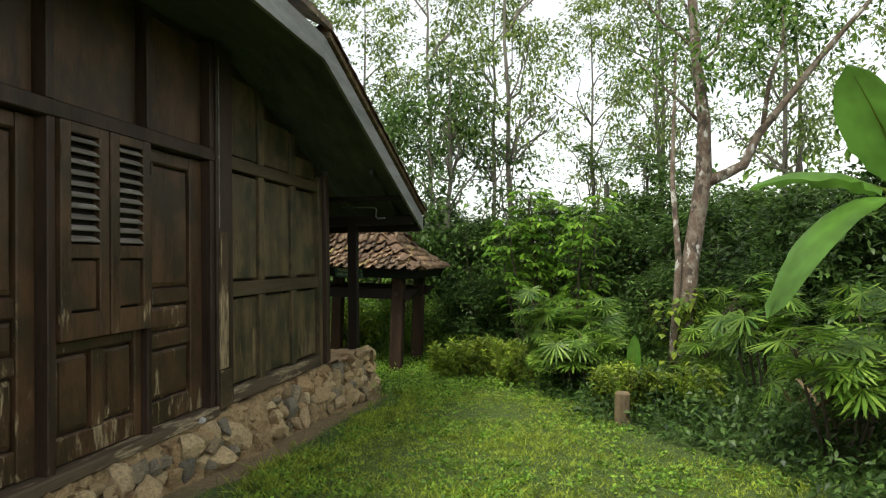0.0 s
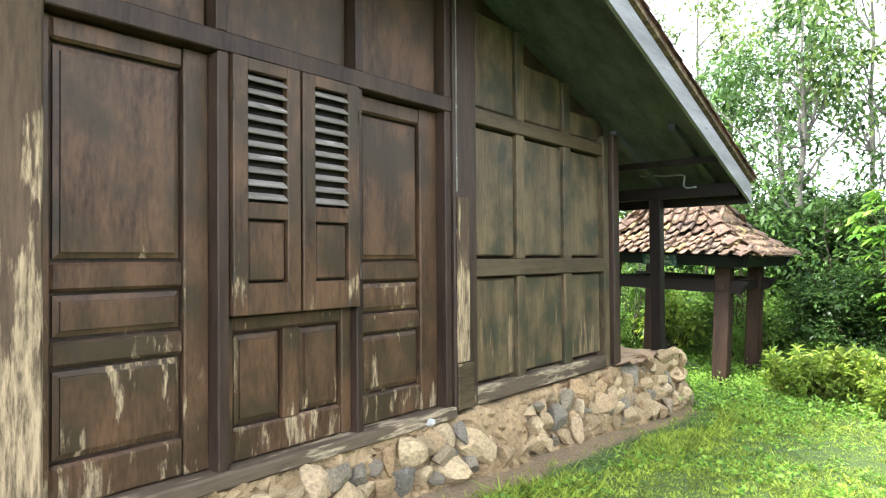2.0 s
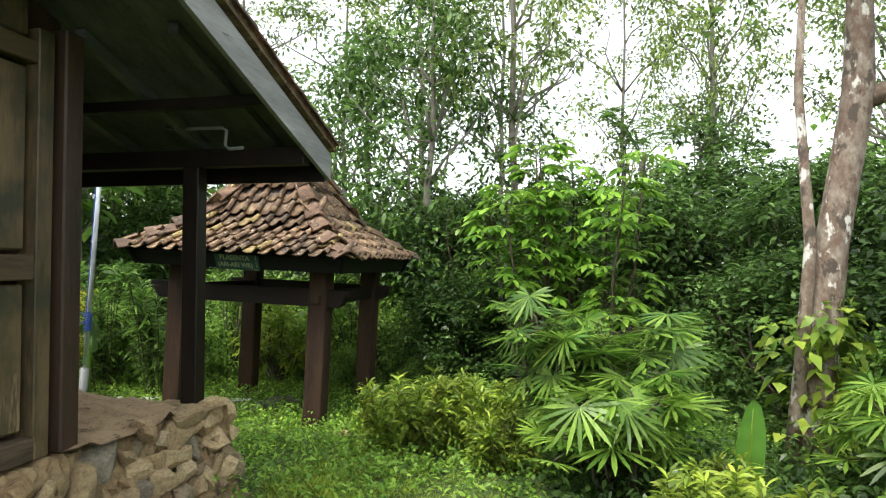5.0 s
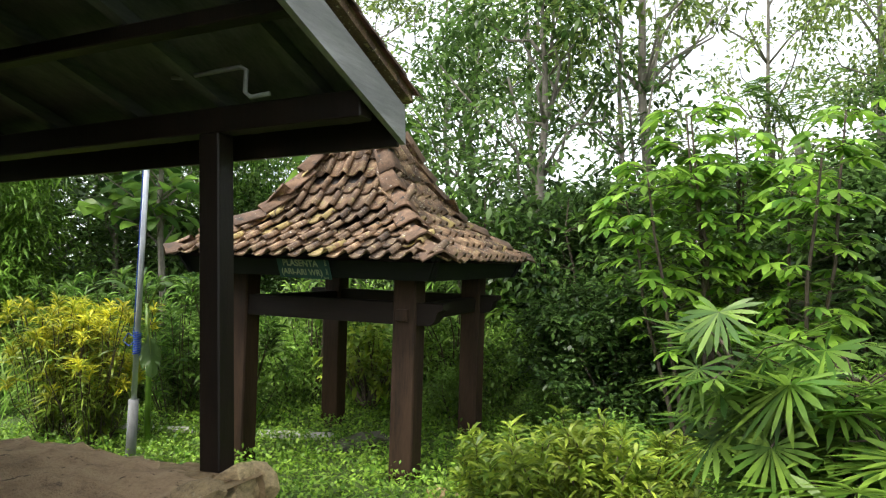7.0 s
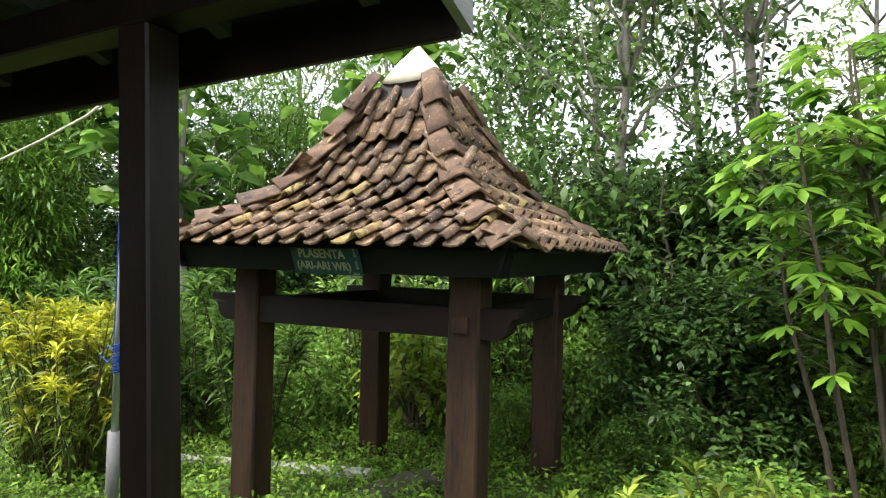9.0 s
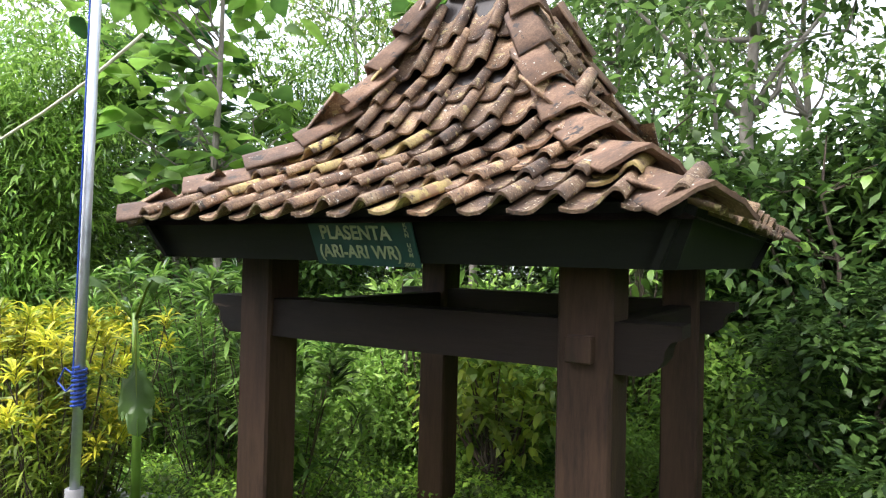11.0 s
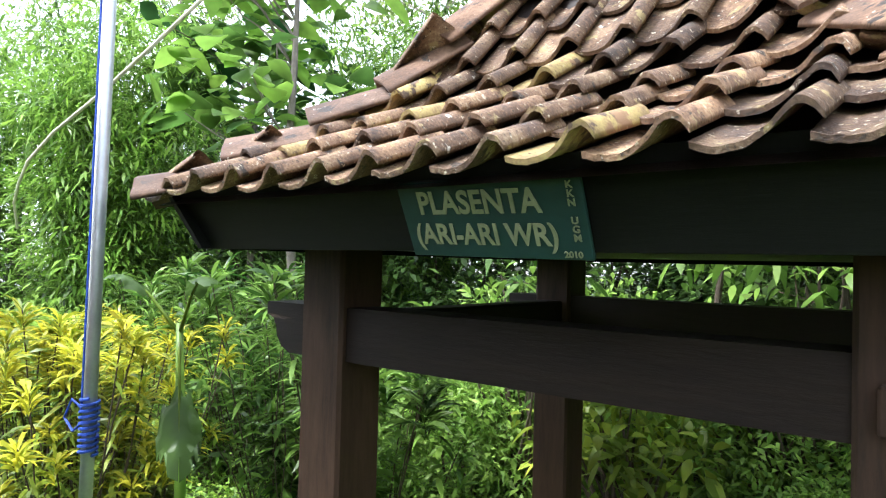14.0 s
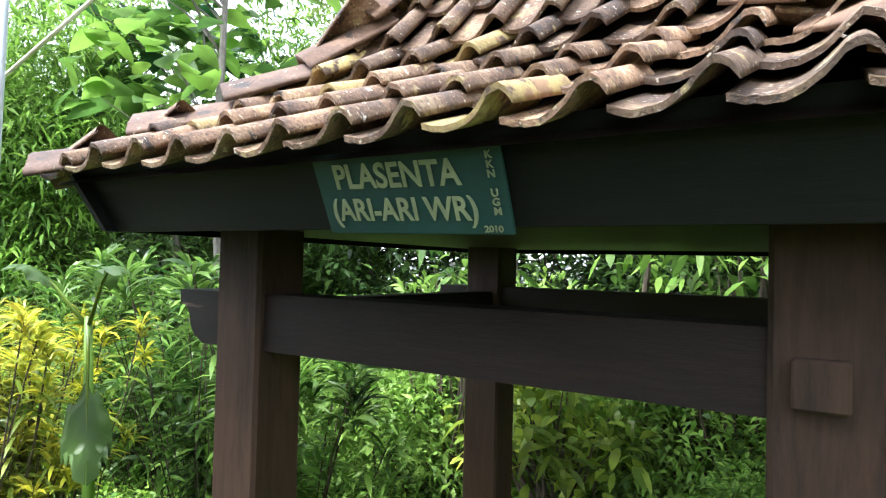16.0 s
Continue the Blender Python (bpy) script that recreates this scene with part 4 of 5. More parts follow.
def dome(rng, n, rx, ry, z0, z1, hollow=0.35, base=0.35):
    """Uneven points through a rounded volume, more of them near its skin."""
    a, u = rng.uniform(0, 2 * math.pi, n), rng.uniform(0, 1, n)
    s = np.sqrt(hollow + (1 - hollow) * rng.uniform(0, 1, n))
    prof = np.sin(np.clip(base + (1 - base) * u, 0, 1) * math.pi) ** 0.55
    lump = 1 + 0.22 * np.sin(3 * a + 9 * u) + 0.12 * np.sin(7 * a - 5 * u)
    return np.stack([rx * prof * s * lump * np.cos(a), ry * prof * s * lump * np.sin(a), z0 + (z1 - z0) * u], 1)


def branches(bm, rng, start, ends, r0, r1, steps=4, amp=0.06):
    for e in ends:
        pts = wobble(start, e, steps, amp, rng)
        tube(pts, [r0 + (r1 - r0) * i / steps for i in range(steps + 1)], 5, bm)
    return bm


# ---- forest round the garden ----
def shrub(name, rx, ry, height, count, per, length, width, material, seed, label, droop=0.25, flat=0.75, base=0.30):
    rng = np.random.default_rng(seed)
    t = thing(name, (0, 0, 0), label, "shrub", "shrubs behind the garden")
    cs = dome(rng, count, rx, ry, 0.1 * height, height, base=base)
    bm = bmesh.new()
    for _ in range(7):
        e = cs[int(rng.integers(count))]
        tube(wobble((rng.normal(0, 0.1), rng.normal(0, 0.1), -0.1), tuple(e), 4, 0.08, rng), [0.03, 0.025, 0.02, 0.013, 0.006], 5, bm)
    tagged(part("stem", bm, TWIG, t), kind="stuff")
    leaf_object("leaves", clumps(rng, cs, 0.26, per, length, width, droop, flat=flat), material, t)
    return t


def place(template, spots, seed):
    """Put the template at the first spot and copies at the others. Spots: x, y, scale, height scale."""
    rng = np.random.default_rng(seed)
    for i, (x, y, s, h) in enumerate(spots):
        m = Matrix.Translation((x, y, float(ground_z(x, y)) - 0.03)) @ Matrix.Rotation(rng.uniform(0, 6.28), 4, "Z") @ Matrix.Diagonal((s, s, h, 1))
        if i == 0:
            template.matrix_basis = m
        else:
            copy_thing(template, m)


place(shrub("shrub", 1.25, 1.25, 3.2, 170, 52, 0.125, 0.056, L_DARK, 31, "dense dark green broadleaf shrub"),
      [(-1.2, 16.2, 1.0, 0.8), (0.3, 15.9, 1.15, 1.1), (2.2, 15.6, 1.2, 1.1), (3.9, 14.6, 1.15, 1.15), (5.3, 13.2, 1.2, 1.2), (6.2, 11.4, 1.25, 1.25), (-0.5, 15.4, 1.0, 1.1), (-0.6, 17.0, 1.2, 1.05), (0.9, 18.2, 1.5, 1.3), (3.0, 17.4, 1.5, 1.3), (5.2, 16.2, 1.5, 1.3), (7.0, 13.6, 1.5, 1.35), (7.6, 10.6, 1.5, 1.3), (7.6, 8.0, 1.4, 1.3), (-2.2, 19.6, 1.5, 1.3), (-3.0, 17.4, 1.2, 0.85), (-4.8, 17.6, 1.2, 1.2), (-6.7, 16.9, 1.2, 1.2),
       (6.4, 9.3, 1.2, 1.1), (6.5, 7.2, 1.2, 1.1), (6.6, 5.2, 1.2, 1.0), (1.3, 17.6, 1.2, 0.9), (-0.4, 14.3, 0.75, 0.62), (4.4, 11.9, 0.9, 0.75), (-8.6, 16.2, 1.2, 1.2), (3.2, 12.9, 0.9, 0.72)], 1)
place(shrub("shrub", 1.1, 1.1, 2.4, 120, 46, 0.14, 0.06, L_MID, 32, "leafy mid green garden shrub"),
      [(-2.2, 15.4, 0.7, 0.5), (-4.9, 15.4, 1.0, 1.0), (-6.4, 14.6, 1.0, 0.95), (-8.0, 13.9, 1.1, 1.0), (1.2, 14.6, 0.9, 0.8), (2.6, 13.6, 0.9, 0.75), (4.9, 10.2, 0.85, 0.75), (4.7, 8.4, 0.7, 0.6), (-9.8, 13.4, 1.1, 1.1), (-3.6, 16.0, 0.9, 1.0),
       (-11.3, 12.6, 1.1, 1.2), (-10.4, 16.4, 1.3, 1.9), (-12.8, 15.6, 1.4, 2.1), (-14.2, 13.4, 1.4, 2.0), (-8.6, 18.0, 1.3, 1.8), (-14.5, 17.5, 1.6, 2.4), (-11.0, 19.0, 1.5, 2.2), (5.0, 6.6, 0.8, 0.65), (-0.9, 13.6, 0.5, 0.42)], 2)
place(shrub("shrub", 0.9, 0.9, 1.3, 80, 34, 0.10, 0.045, L_MID, 33, "low green undergrowth shrub"),
      [(-0.2, 12.3, 0.7, 0.38), (1.15, 10.65, 0.6, 0.55), (0.7, 12.1, 0.8, 0.6), (1.8, 12.2, 0.8, 0.65), (2.4, 11.6, 0.6, 0.6), (3.9, 10.2, 0.8, 0.7), (-4.2, 14.0, 0.7, 0.6), (-5.2, 13.8, 0.7, 0.6), (-1.6, 14.5, 0.7, 0.6), (-2.7, 14.4, 0.6, 0.5), (4.3, 7.6, 0.7, 0.6), (3.8, 6.0, 0.6, 0.55), (-7.3, 12.9, 0.8, 0.7)], 3)


place(shrub("shrub", 0.9, 0.9, 1.6, 90, 36, 0.13, 0.05, L_LIGHT, 34, "bright green leafy shrub in the clearing"),
      [(-4.4, 14.8, 0.9, 0.9), (-2.6, 14.75, 0.7, 0.75), (-1.6, 14.6, 0.7, 0.7), (-3.7, 15.2, 0.9, 1.0), (-4.3, 14.1, 0.6, 0.6), (-3.1, 15.1, 0.9, 0.8), (-5.7, 14.0, 0.8, 0.7), (-6.9, 13.6, 0.8, 0.7), (-2.0, 13.9, 0.45, 0.4), (-0.9, 14.9, 0.8, 0.7), (0.9, 14.2, 0.7, 0.6), (1.9, 12.9, 0.6, 0.6), (3.6, 11.6, 0.7, 0.7), (-9.0, 13.0, 0.9, 0.9)], 9)


def forest_tree(seed, height, spread, trunk_r, low, count, per, length, width, material, bark, label, flat=0.6):
    rng = np.random.default_rng(seed)
    t = thing("tree", (0, 0, 0), label, "tree", "trees of the wood")
    bm = bmesh.new()
    top = (rng.normal(0, 0.25), rng.normal(0, 0.25), height * 0.96)
    spine = wobble((0, 0, -0.3), top, 8, 0.07, rng)
    tube(spine, [trunk_r * (1 - 0.85 * i / 8) for i in range(9)], 8, bm)
    cs = dome(rng, count, spread, spread, low, height, hollow=0.15, base=0.12)
    for _ in range(16):
        e = cs[int(rng.integers(count))]
        s = max(low * 0.8, e[2] - 0.9) / (height * 0.96)
        i = min(7, int(s * 8))
        branches(bm, rng, spine[i], [tuple(e)], trunk_r * 0.32, 0.008, 4, 0.12)
    part("trunk", bm, bark, t, smooth=True)
    leaf_object("crown", clumps(rng, cs, 0.36, per, length, width, 0.3, flat=flat), material, t)
    return t


place(forest_tree(41, 6.4, 1.7, 0.13, 1.2, 150, 50, 0.15, 0.068, L_DARK, BARKG, "dense dark-leaved tree at the wood's edge"),
      [(3.6, 18.8, 1.0, 0.72), (1.9, 19.6, 1.1, 0.72), (5.4, 18.0, 1.1, 0.78), (6.6, 15.4, 1.0, 0.75), (8.0, 12.0, 1.0, 0.9), (8.2, 8.2, 1.0, 0.9), (-6.4, 19.4, 1.1, 1.0), (-12.6, 17.6, 1.4, 1.1), (-10.0, 19.0, 1.4, 1.1), (-15.6, 15.0, 1.5, 1.1), (-14.0, 19.5, 1.6, 1.2), (-16.5, 11.5, 1.5, 1.1)], 4)
place(forest_tree(44, 6.4, 1.7, 0.10, 0.7, 180, 46, 0.15, 0.066, L_DARK, BARKG, "leafy dark tree with gaps in its crown"),
      [(-1.6, 16.6, 1.12, 1.05), (-3.2, 18.6, 1.0, 0.95)], 14)
place(forest_tree(42, 10.5, 2.0, 0.095, 4.0, 84, 56, 0.15, 0.075, L_HIGH, BARKG, "tall slender tree with a sparse light crown", 0.45),
      [(0.05, 16.5, 0.9, 1.15), (-3.1, 23.0, 1.2, 1.2), (3.9, 20.0, 0.9, 1.0), (-1.4, 25.0, 1.2, 1.15), (6.8, 19.5, 1.1, 1.0), (9.0, 16.0, 1.1, 1.0), (-6.0, 24.0, 1.3, 1.0), (10.0, 11.0, 1.0, 1.0), (-10.0, 21.0, 1.2, 1.0), (4.6, 25.0, 1.3, 1.2), (9.5, 6.0, 1.0, 0.95), (-13.5, 17.0, 1.2, 0.9), (2.2, 23.5, 1.1, 0.9), (8.2, 22.5, 1.2, 1.0), (-8.2, 22.5, 1.3, 1.0)], 5)


def build_far_woods():
    rng = np.random.default_rng(51)
    n = 900
    a = rng.uniform(-2.7, 1.35, n)
    r = rng.uniform(27, 40, n)
    z = rng.uniform(-0.2, 1, n) ** 1.2 * (5.5 + 2.5 * np.sin(5 * a))
    cs = np.stack([r * np.sin(a + 0.2), 8 + r * np.cos(a + 0.2), np.nan_to_num(z, nan=0.3)], 1)
    leaf_object("far_woods", clumps(rng, cs, 1.3, 26, 0.55, 0.30), L_MID, None, "distant mass of green woodland foliage", "stuff")["category"] = "woods"


build_far_woods()


# ---- single garden plants ----
def build_mottled_tree():
    rng = np.random.default_rng(61)
    t = thing("garden_tree", (2.85, 11.0, -0.2), "tall garden tree with mottled pale and brown bark", "tree")
    bm = tube([(2.76, 11, -0.4), (2.79, 11, -0.1), (2.88, 11.0, 0.8), (2.96, 11, 1.6), (3.08, 11, 2.3), (3.16, 11, 2.8), (3.18, 11, 3.6), (3.10, 11, 4.4), (3.05, 11, 5.4), (3.12, 11.1, 6.6), (3.0, 11.1, 8.0)], [0.18, 0.145, 0.125, 0.12, 0.115, 0.115, 0.09, 0.075, 0.065, 0.045, 0.02], 12)
    tube([(3.14, 11, 2.7), (3.45, 11, 2.82), (3.70, 10.98, 2.95), (3.88, 10.95, 3.35), (4.2, 10.9, 3.75), (4.72, 10.8, 4.43), (5.3, 10.7, 5.1), (5.8, 10.6, 6.2)], [0.085, 0.075, 0.07, 0.06, 0.05, 0.04, 0.028, 0.01], 8, bm)
    tube([(3.95, 10.93, 3.5), (4.05, 10.95, 4.1), (4.25, 11.0, 4.6), (4.3, 11, 5.6)], [0.035, 0.03, 0.024, 0.008], 6, bm)
    tube([(2.62, 10.95, -0.4), (2.70, 10.9, 0.6), (2.78, 10.9, 1.6), (2.72, 10.95, 2.8), (2.8, 10.95, 4.6)], [0.07, 0.055, 0.045, 0.035, 0.015], 8, bm)
    ends = [(2.3, 11.3, 4.6), (3.7, 11.3, 5.4), (2.6, 10.7, 6.0), (3.6, 10.7, 6.6), (2.2, 11, 5.6), (3.4, 11.4, 7.2)]
    for e in ends:
        branches(bm, rng, (3.1, 11, e[2] - 1.0), [e], 0.03, 0.006)
    part("trunk", bm, BARK, t, smooth=True)
    cs = np.concatenate([dome(rng, 60, 1.3, 1.2, 3.6, 8.2, 0.1, 0.1) + [3.0, 11, 0], np.array(ends), rng.normal(0, 0.5, (22, 3)) + [5.2, 10.8, 5.4], rng.normal(0, 0.35, (10, 3)) + [4.2, 11, 5.0]])
    leaf_object("crown", clumps(rng, cs, 0.34, 42, 0.115, 0.05, 0.3, flat=0.6), L_MID, t)
    # climbing leaves on the lower trunk
    vs = np.stack([2.85 + rng.normal(0, 0.16, 40), 10.85 + rng.normal(0, 0.08, 40), rng.uniform(-0.1, 1.1, 40)], 1)
    tagged(leaf_object("climber", clumps(rng, vs, 0.12, 8, 0.13, 0.09, 0.5), L_YG, t, "pale heart-shaped climbing leaves"), kind="stuff")


build_mottled_tree()


def fan_palm(x, y, height, spread, stems, seed, label):
    """Clump of thin canes, each with drooping palmate leaves."""
    rng = np.random.default_rng(seed)
    z0 = float(ground_z(x, y))
    t = thing("fan_palm", (x, y, z0), label, "palm", "fan palms")
    bm = bmesh.new()
    pos, way, ln, wd, up_of = [], [], [], [], []
    for _ in range(stems):
        a, r = rng.uniform(0, 6.28), rng.uniform(0.1, 1.0) ** 0.7 * spread * 0.55
        top = np.array([x + r * math.cos(a), y + r * math.sin(a), z0 + height * rng.uniform(0.45, 0.85)])
        tube(wobble((x + 0.3 * r * math.cos(a), y + 0.3 * r * math.sin(a), z0 - 0.05), tuple(top), 4, 0.015, rng), 0.011, 5, bm)
        for k in range(int(rng.integers(7, 11))):
            b, up = rng.uniform(0, 6.28), rng.uniform(0.0, 1.8)
            out = unit(np.array([math.cos(b), math.sin(b), up]))
            hub = top + out * rng.uniform(0.22, 0.42) - [0, 0, rng.uniform(0, 0.35) * height * 0.6]
            tube([tuple(top - [0, 0, 0.05]), tuple((top + hub) / 2 + [0, 0, 0.03]), tuple(hub)], 0.004, 4, bm)
            side = unit(np.cross(out, [0, 0, 1]))
            dip = rng.uniform(-0.6, 1.1)
            fwd = unit(np.array([math.cos(b), math.sin(b), 0]) * math.cos(dip) - np.array([0, 0, math.sin(dip)]))
            nb, size = int(rng.integers(13, 18)), rng.uniform(0.20, 0.32)
            face = np.cross(side, fwd) + rng.normal(0, 0.08, 3)
            for j in range(nb):
                g = (j / (nb - 1) - 0.5) * 4.6
                pos.append(hub)
                way.append(fwd * math.cos(g) + side * math.sin(g) + rng.normal(0, 0.03, 3))
                ln.append(size * rng.uniform(0.88, 1.08) * (1 - 0.07 * abs(g)))
                wd.append(size * rng.uniform(0.085, 0.115))
                up_of.append(face)
    tagged(part("cane", bm, TWIG, t), kind="stuff")
    leaf_object("fronds", blades(pos, way, np.array(ln), np.array(wd), 4, 0.13, 0.62, 0.0, rng, up_of, (0.12, 0.55, 0.95, 0.92, 0.0)), L_FAN, t)


fan_palm(1.22, 10.55, 1.35, 1.0, 19, 71, "bushy lady palm with bright green fan leaves")
fan_palm(1.35, 10.0, 0.85, 0.7, 6, 72, "low bright green fan palm clump")
fan_palm(3.35, 9.0, 1.55, 0.7, 6, 73, "slender dark-stemmed fan palm beside the lawn")
fan_palm(3.95, 7.3, 1.45, 1.1, 11, 74, "spreading fan palm with long drooping leaves")
fan_palm(3.25, 6.7, 1.15, 0.9, 8, 76, "low fan palm with drooping leaves at the lawn edge")
fan_palm(2.9, 9.7, 0.8, 0.5, 4, 75, "young fan palm in the border")


def cassava(x, y, height, spread, stems, seed):
    rng = np.random.default_rng(seed)
    z0 = float(ground_z(x, y))
    t = thing("cassava_shrub", (x, y, z0), "tall cassava plants with tiers of bright palmate leaves", "shrub")
    bm = bmesh.new()
    pos, way, ln = [], [], []
    for _ in range(stems):
        a, r = rng.uniform(0, 6.28), rng.uniform(0, 1) ** 0.6 * spread
        top = np.array([x + r * math.cos(a), y + 0.6 * r * math.sin(a), z0 + height * rng.uniform(0.72, 1.0)])
        foot = np.array([x + 0.6 * r * math.cos(a), y + 0.3 * r * math.sin(a), z0 - 0.05])
        tube(wobble(tuple(foot), tuple(top), 5, 0.03, rng), [0.022, 0.02, 0.018, 0.015, 0.012, 0.008], 6, bm)
        for k in range(44):
            s = 1 - 0.66 * rng.uniform(0, 1) ** 1.3
            c = foot + (top - foot) * s
            b = rng.uniform(0, 6.28)
            out = np.array([math.cos(b), math.sin(b), rng.uniform(0.05, 0.5)])
            hub = c + out * rng.uniform(0.16, 0.36)
            tube([tuple(c), tuple(hub)], 0.003, 3, bm)
            nl = int(rng.integers(6, 9))
            fwd, side = unit(np.array([math.cos(b), math.sin(b), -0.30])), np.array([-math.sin(b), math.cos(b), 0])
            big = rng.uniform(0.14, 0.23)
            for j in range(nl):
                g = (j / (nl - 1) - 0.5) * 4.4
                pos.append(hub)
                way.append(fwd * math.cos(g) + side * math.sin(g))
                ln.append(big * (1 - 0.13 * abs(g)))
    tagged(part("stem", bm, TWIG, t), kind="stuff")
    ln = np.array(ln)
    leaf_object("leaves", blades(pos, way, ln, ln * 0.36, 3, 0.30, 0.55, 0.08, rng, np.tile((0.0, 0.0, 1.0), (len(pos), 1)) + rng.normal(0, 0.30, (len(pos), 3)), (0.12, 0.7, 0.95, 0.0)), L_CASS, t)


cassava(0.95, 13.4, 3.2, 1.05, 11, 81)


def tufts(name, label, spots, height, spread, per, width, material, seed, droop=0.5, stem=True, category="shrub", group="", leaf=0.30, lower=None):
    """Shrubs whose long narrow leaves stand in whorls at the stem tips."""
    rng = np.random.default_rng(seed)
    for x, y, s in spots:
        z0 = float(ground_z(x, y))
        t = thing(name, (x, y, z0), label, category, group)
        bm = bmesh.new()
        pos, way, low, lway = [], [], [], []
        for _ in range(per):
            a, r = rng.uniform(0, 6.28), rng.uniform(0, 1) ** 0.6 * spread * s
            top = np.array([x + r * math.cos(a), y + r * math.sin(a), z0 + height * s * rng.uniform(0.35, 0.92)])
            tube(wobble((x + 0.25 * r * math.cos(a), y + 0.25 * r * math.sin(a), z0 - 0.05), tuple(top), 3, 0.03, rng), 0.004, 4, bm)
            for k in range(36):
                b = rng.uniform(0, 6.28)
                pos.append(top - [0, 0, rng.uniform(0, 0.10 if lower else 0.20) * s])
                way.append((math.cos(b), math.sin(b), rng.uniform(0.2, 2.4) if lower else rng.uniform(0.1, 1.9)))
            for k in range(26):
                b = rng.uniform(0, 6.28)
                low.append(np.array([x, y, z0]) + (top - [x, y, z0]) * rng.uniform(0.15, 0.9) * [1, 1, 1])
                lway.append((math.cos(b), math.sin(b), rng.uniform(-0.2, 0.7)))
        tagged(part("stem", bm, TWIG, t), kind="stuff")
        n = len(pos)
        leaf_object("leaves", blades(pos, way, leaf * s * rng.uniform(0.6, 1.15, n), width * s * rng.uniform(0.7, 1.2, n), 3, droop, 0.5, 0.15, rng), material, t)
        n = len(low)
        leaf_object("lower_leaves", blades(low, lway, leaf * s * rng.uniform(0.5, 1.0, n), width * 1.2 * s * rng.uniform(0.7, 1.2, n), 3, droop, 0.5, 0.15, rng), lower or material, t)


tufts("croton", "yellow variegated croton shrub with narrow leaves", [(-4.95, 11.72, 1.05), (-5.5, 11.75, 1.1), (-5.3, 12.15, 1.05)], 1.45, 0.52, 42, 0.018, L_YEL, 91, 0.5, group="crotons", leaf=0.18, lower=L_YG)
tufts("dracaena", "green strap-leaved shrub behind the crotons", [(-4.2, 12.9, 1.1), (-5.2, 13.1, 1.15), (-6.2, 13.3, 1.1), (-7.2, 13.5, 1.1)], 1.7, 0.55, 30, 0.026, L_MID, 92, 0.4, group="strap-leaved shrubs", leaf=0.22)
tufts("border_shrub", "low yellow-green border shrub", [(-0.72, 11.25, 0.9), (-0.35, 11.05, 1.0), (0.05, 11.0, 1.0), (0.35, 11.35, 0.95), (-0.15, 11.6, 1.0), (1.85, 8.55, 0.75), (2.2, 8.7, 0.8), (2.55, 8.5, 0.8), (1.75, 9.1, 0.8), (0.45, 10.55, 0.75)], 0.72, 0.36, 24, 0.026, L_YG, 93, 0.4, group="border shrubs", leaf=0.17)


def build_broadleaf(name, x, y, z, spread, count, length, width, material, seed, label, stems=True, category="shrub", per=9, droop=0.35):
    rng = np.random.default_rng(seed)
    z0 = float(ground_z(x, y))
    t = thing(name, (x, y, z0), label, category)
    cs = dome(rng, count, spread, spread, z0 + 0.35 * (z - z0), z, 0.2, 0.2) + [x, y, 0]
    bm = bmesh.new()
    for k in range(0, count, 3):
        tube(wobble((x, y, z0 - 0.05), tuple(cs[k]), 4, 0.03, rng), [0.014, 0.012, 0.01, 0.008, 0.004], 5, bm)
    tagged(part("stem", bm, TWIG, t), kind="stuff")
    leaf_object("leaves", clumps(rng, cs, 0.13, per, length, width, droop, 3, 0.3), material, t)


build_broadleaf("broadleaf_shrub", -3.2, 14.2, 0.72, 0.5, 70, 0.15, 0.06, L_YG, 101, "bright green broadleaf shrub behind the gazebo")
# pale leaf colour here makes up for light missing behind the gazebo
build_broadleaf("broadleaf_shrub", -2.2, 14.9, 1.9, 0.7, 70, 0.14, 0.06, L_LIGHT, 102, "glossy broadleaf shrub behind the gazebo, leaves lightened against the shade")


def build_bare_shrub():
    rng = np.random.default_rng(103)
    t = thing("bare_shrub", (-4.0, 14.2, -0.3), "thin dark bare-branched shrub", "shrub")
    bm = bmesh.new()
    for k in range(8):
        e = (-4.0 + rng.normal(0, 0.35), 14.2 + rng.normal(0, 0.25), rng.uniform(0.7, 1.5))
        tube(wobble((-4.0, 14.2, -0.35), e, 4, 0.05, rng), [0.022, 0.017, 0.013, 0.009, 0.004], 5, bm)
    part("branch", bm, TWIG, t)


build_bare_shrub()


def sapling(x, y, height, r, seed, label):
    """A slim dark stem with side twigs and loose drooping leaves."""
    rng = np.random.default_rng(seed)
    z0 = float(ground_z(x, y))
    t = thing("sapling", (x, y, z0), label, "sapling", "saplings behind the gazebo")
    spine = wobble((x, y, z0 - 0.1), (x + rng.normal(0, 0.12), y, z0 + height), 6, 0.04, rng)
    bm = tube(spine, [r, r * 0.95, r * 0.9, r * 0.8, r * 0.7, r * 0.5, r * 0.25], 7)
    twigs, cs = bmesh.new(), []
    for k in range(16):
        p = np.array(spine[int(rng.integers(2, 7))])
        a = rng.uniform(0, 6.28)
        e = p + np.array([math.cos(a) * 0.6, math.sin(a) * 0.6, rng.uniform(0.0, 0.35)]) * rng.uniform(0.5, 1.1)
        branches(twigs, rng, tuple(p), [tuple(e)], r * 0.32, 0.003, 3, 0.03)
        cs += [p + (e - p) * q for q in (0.55, 0.8, 1.0)]
    part("trunk", bm, TWIG, t)
    tagged(part("twig", twigs, TWIG, t), kind="stuff")
    leaf_object("leaves", clumps(rng, np.array(cs), 0.12, 6, 0.15, 0.062, 0.45, 3, -0.2), L_MID, t)


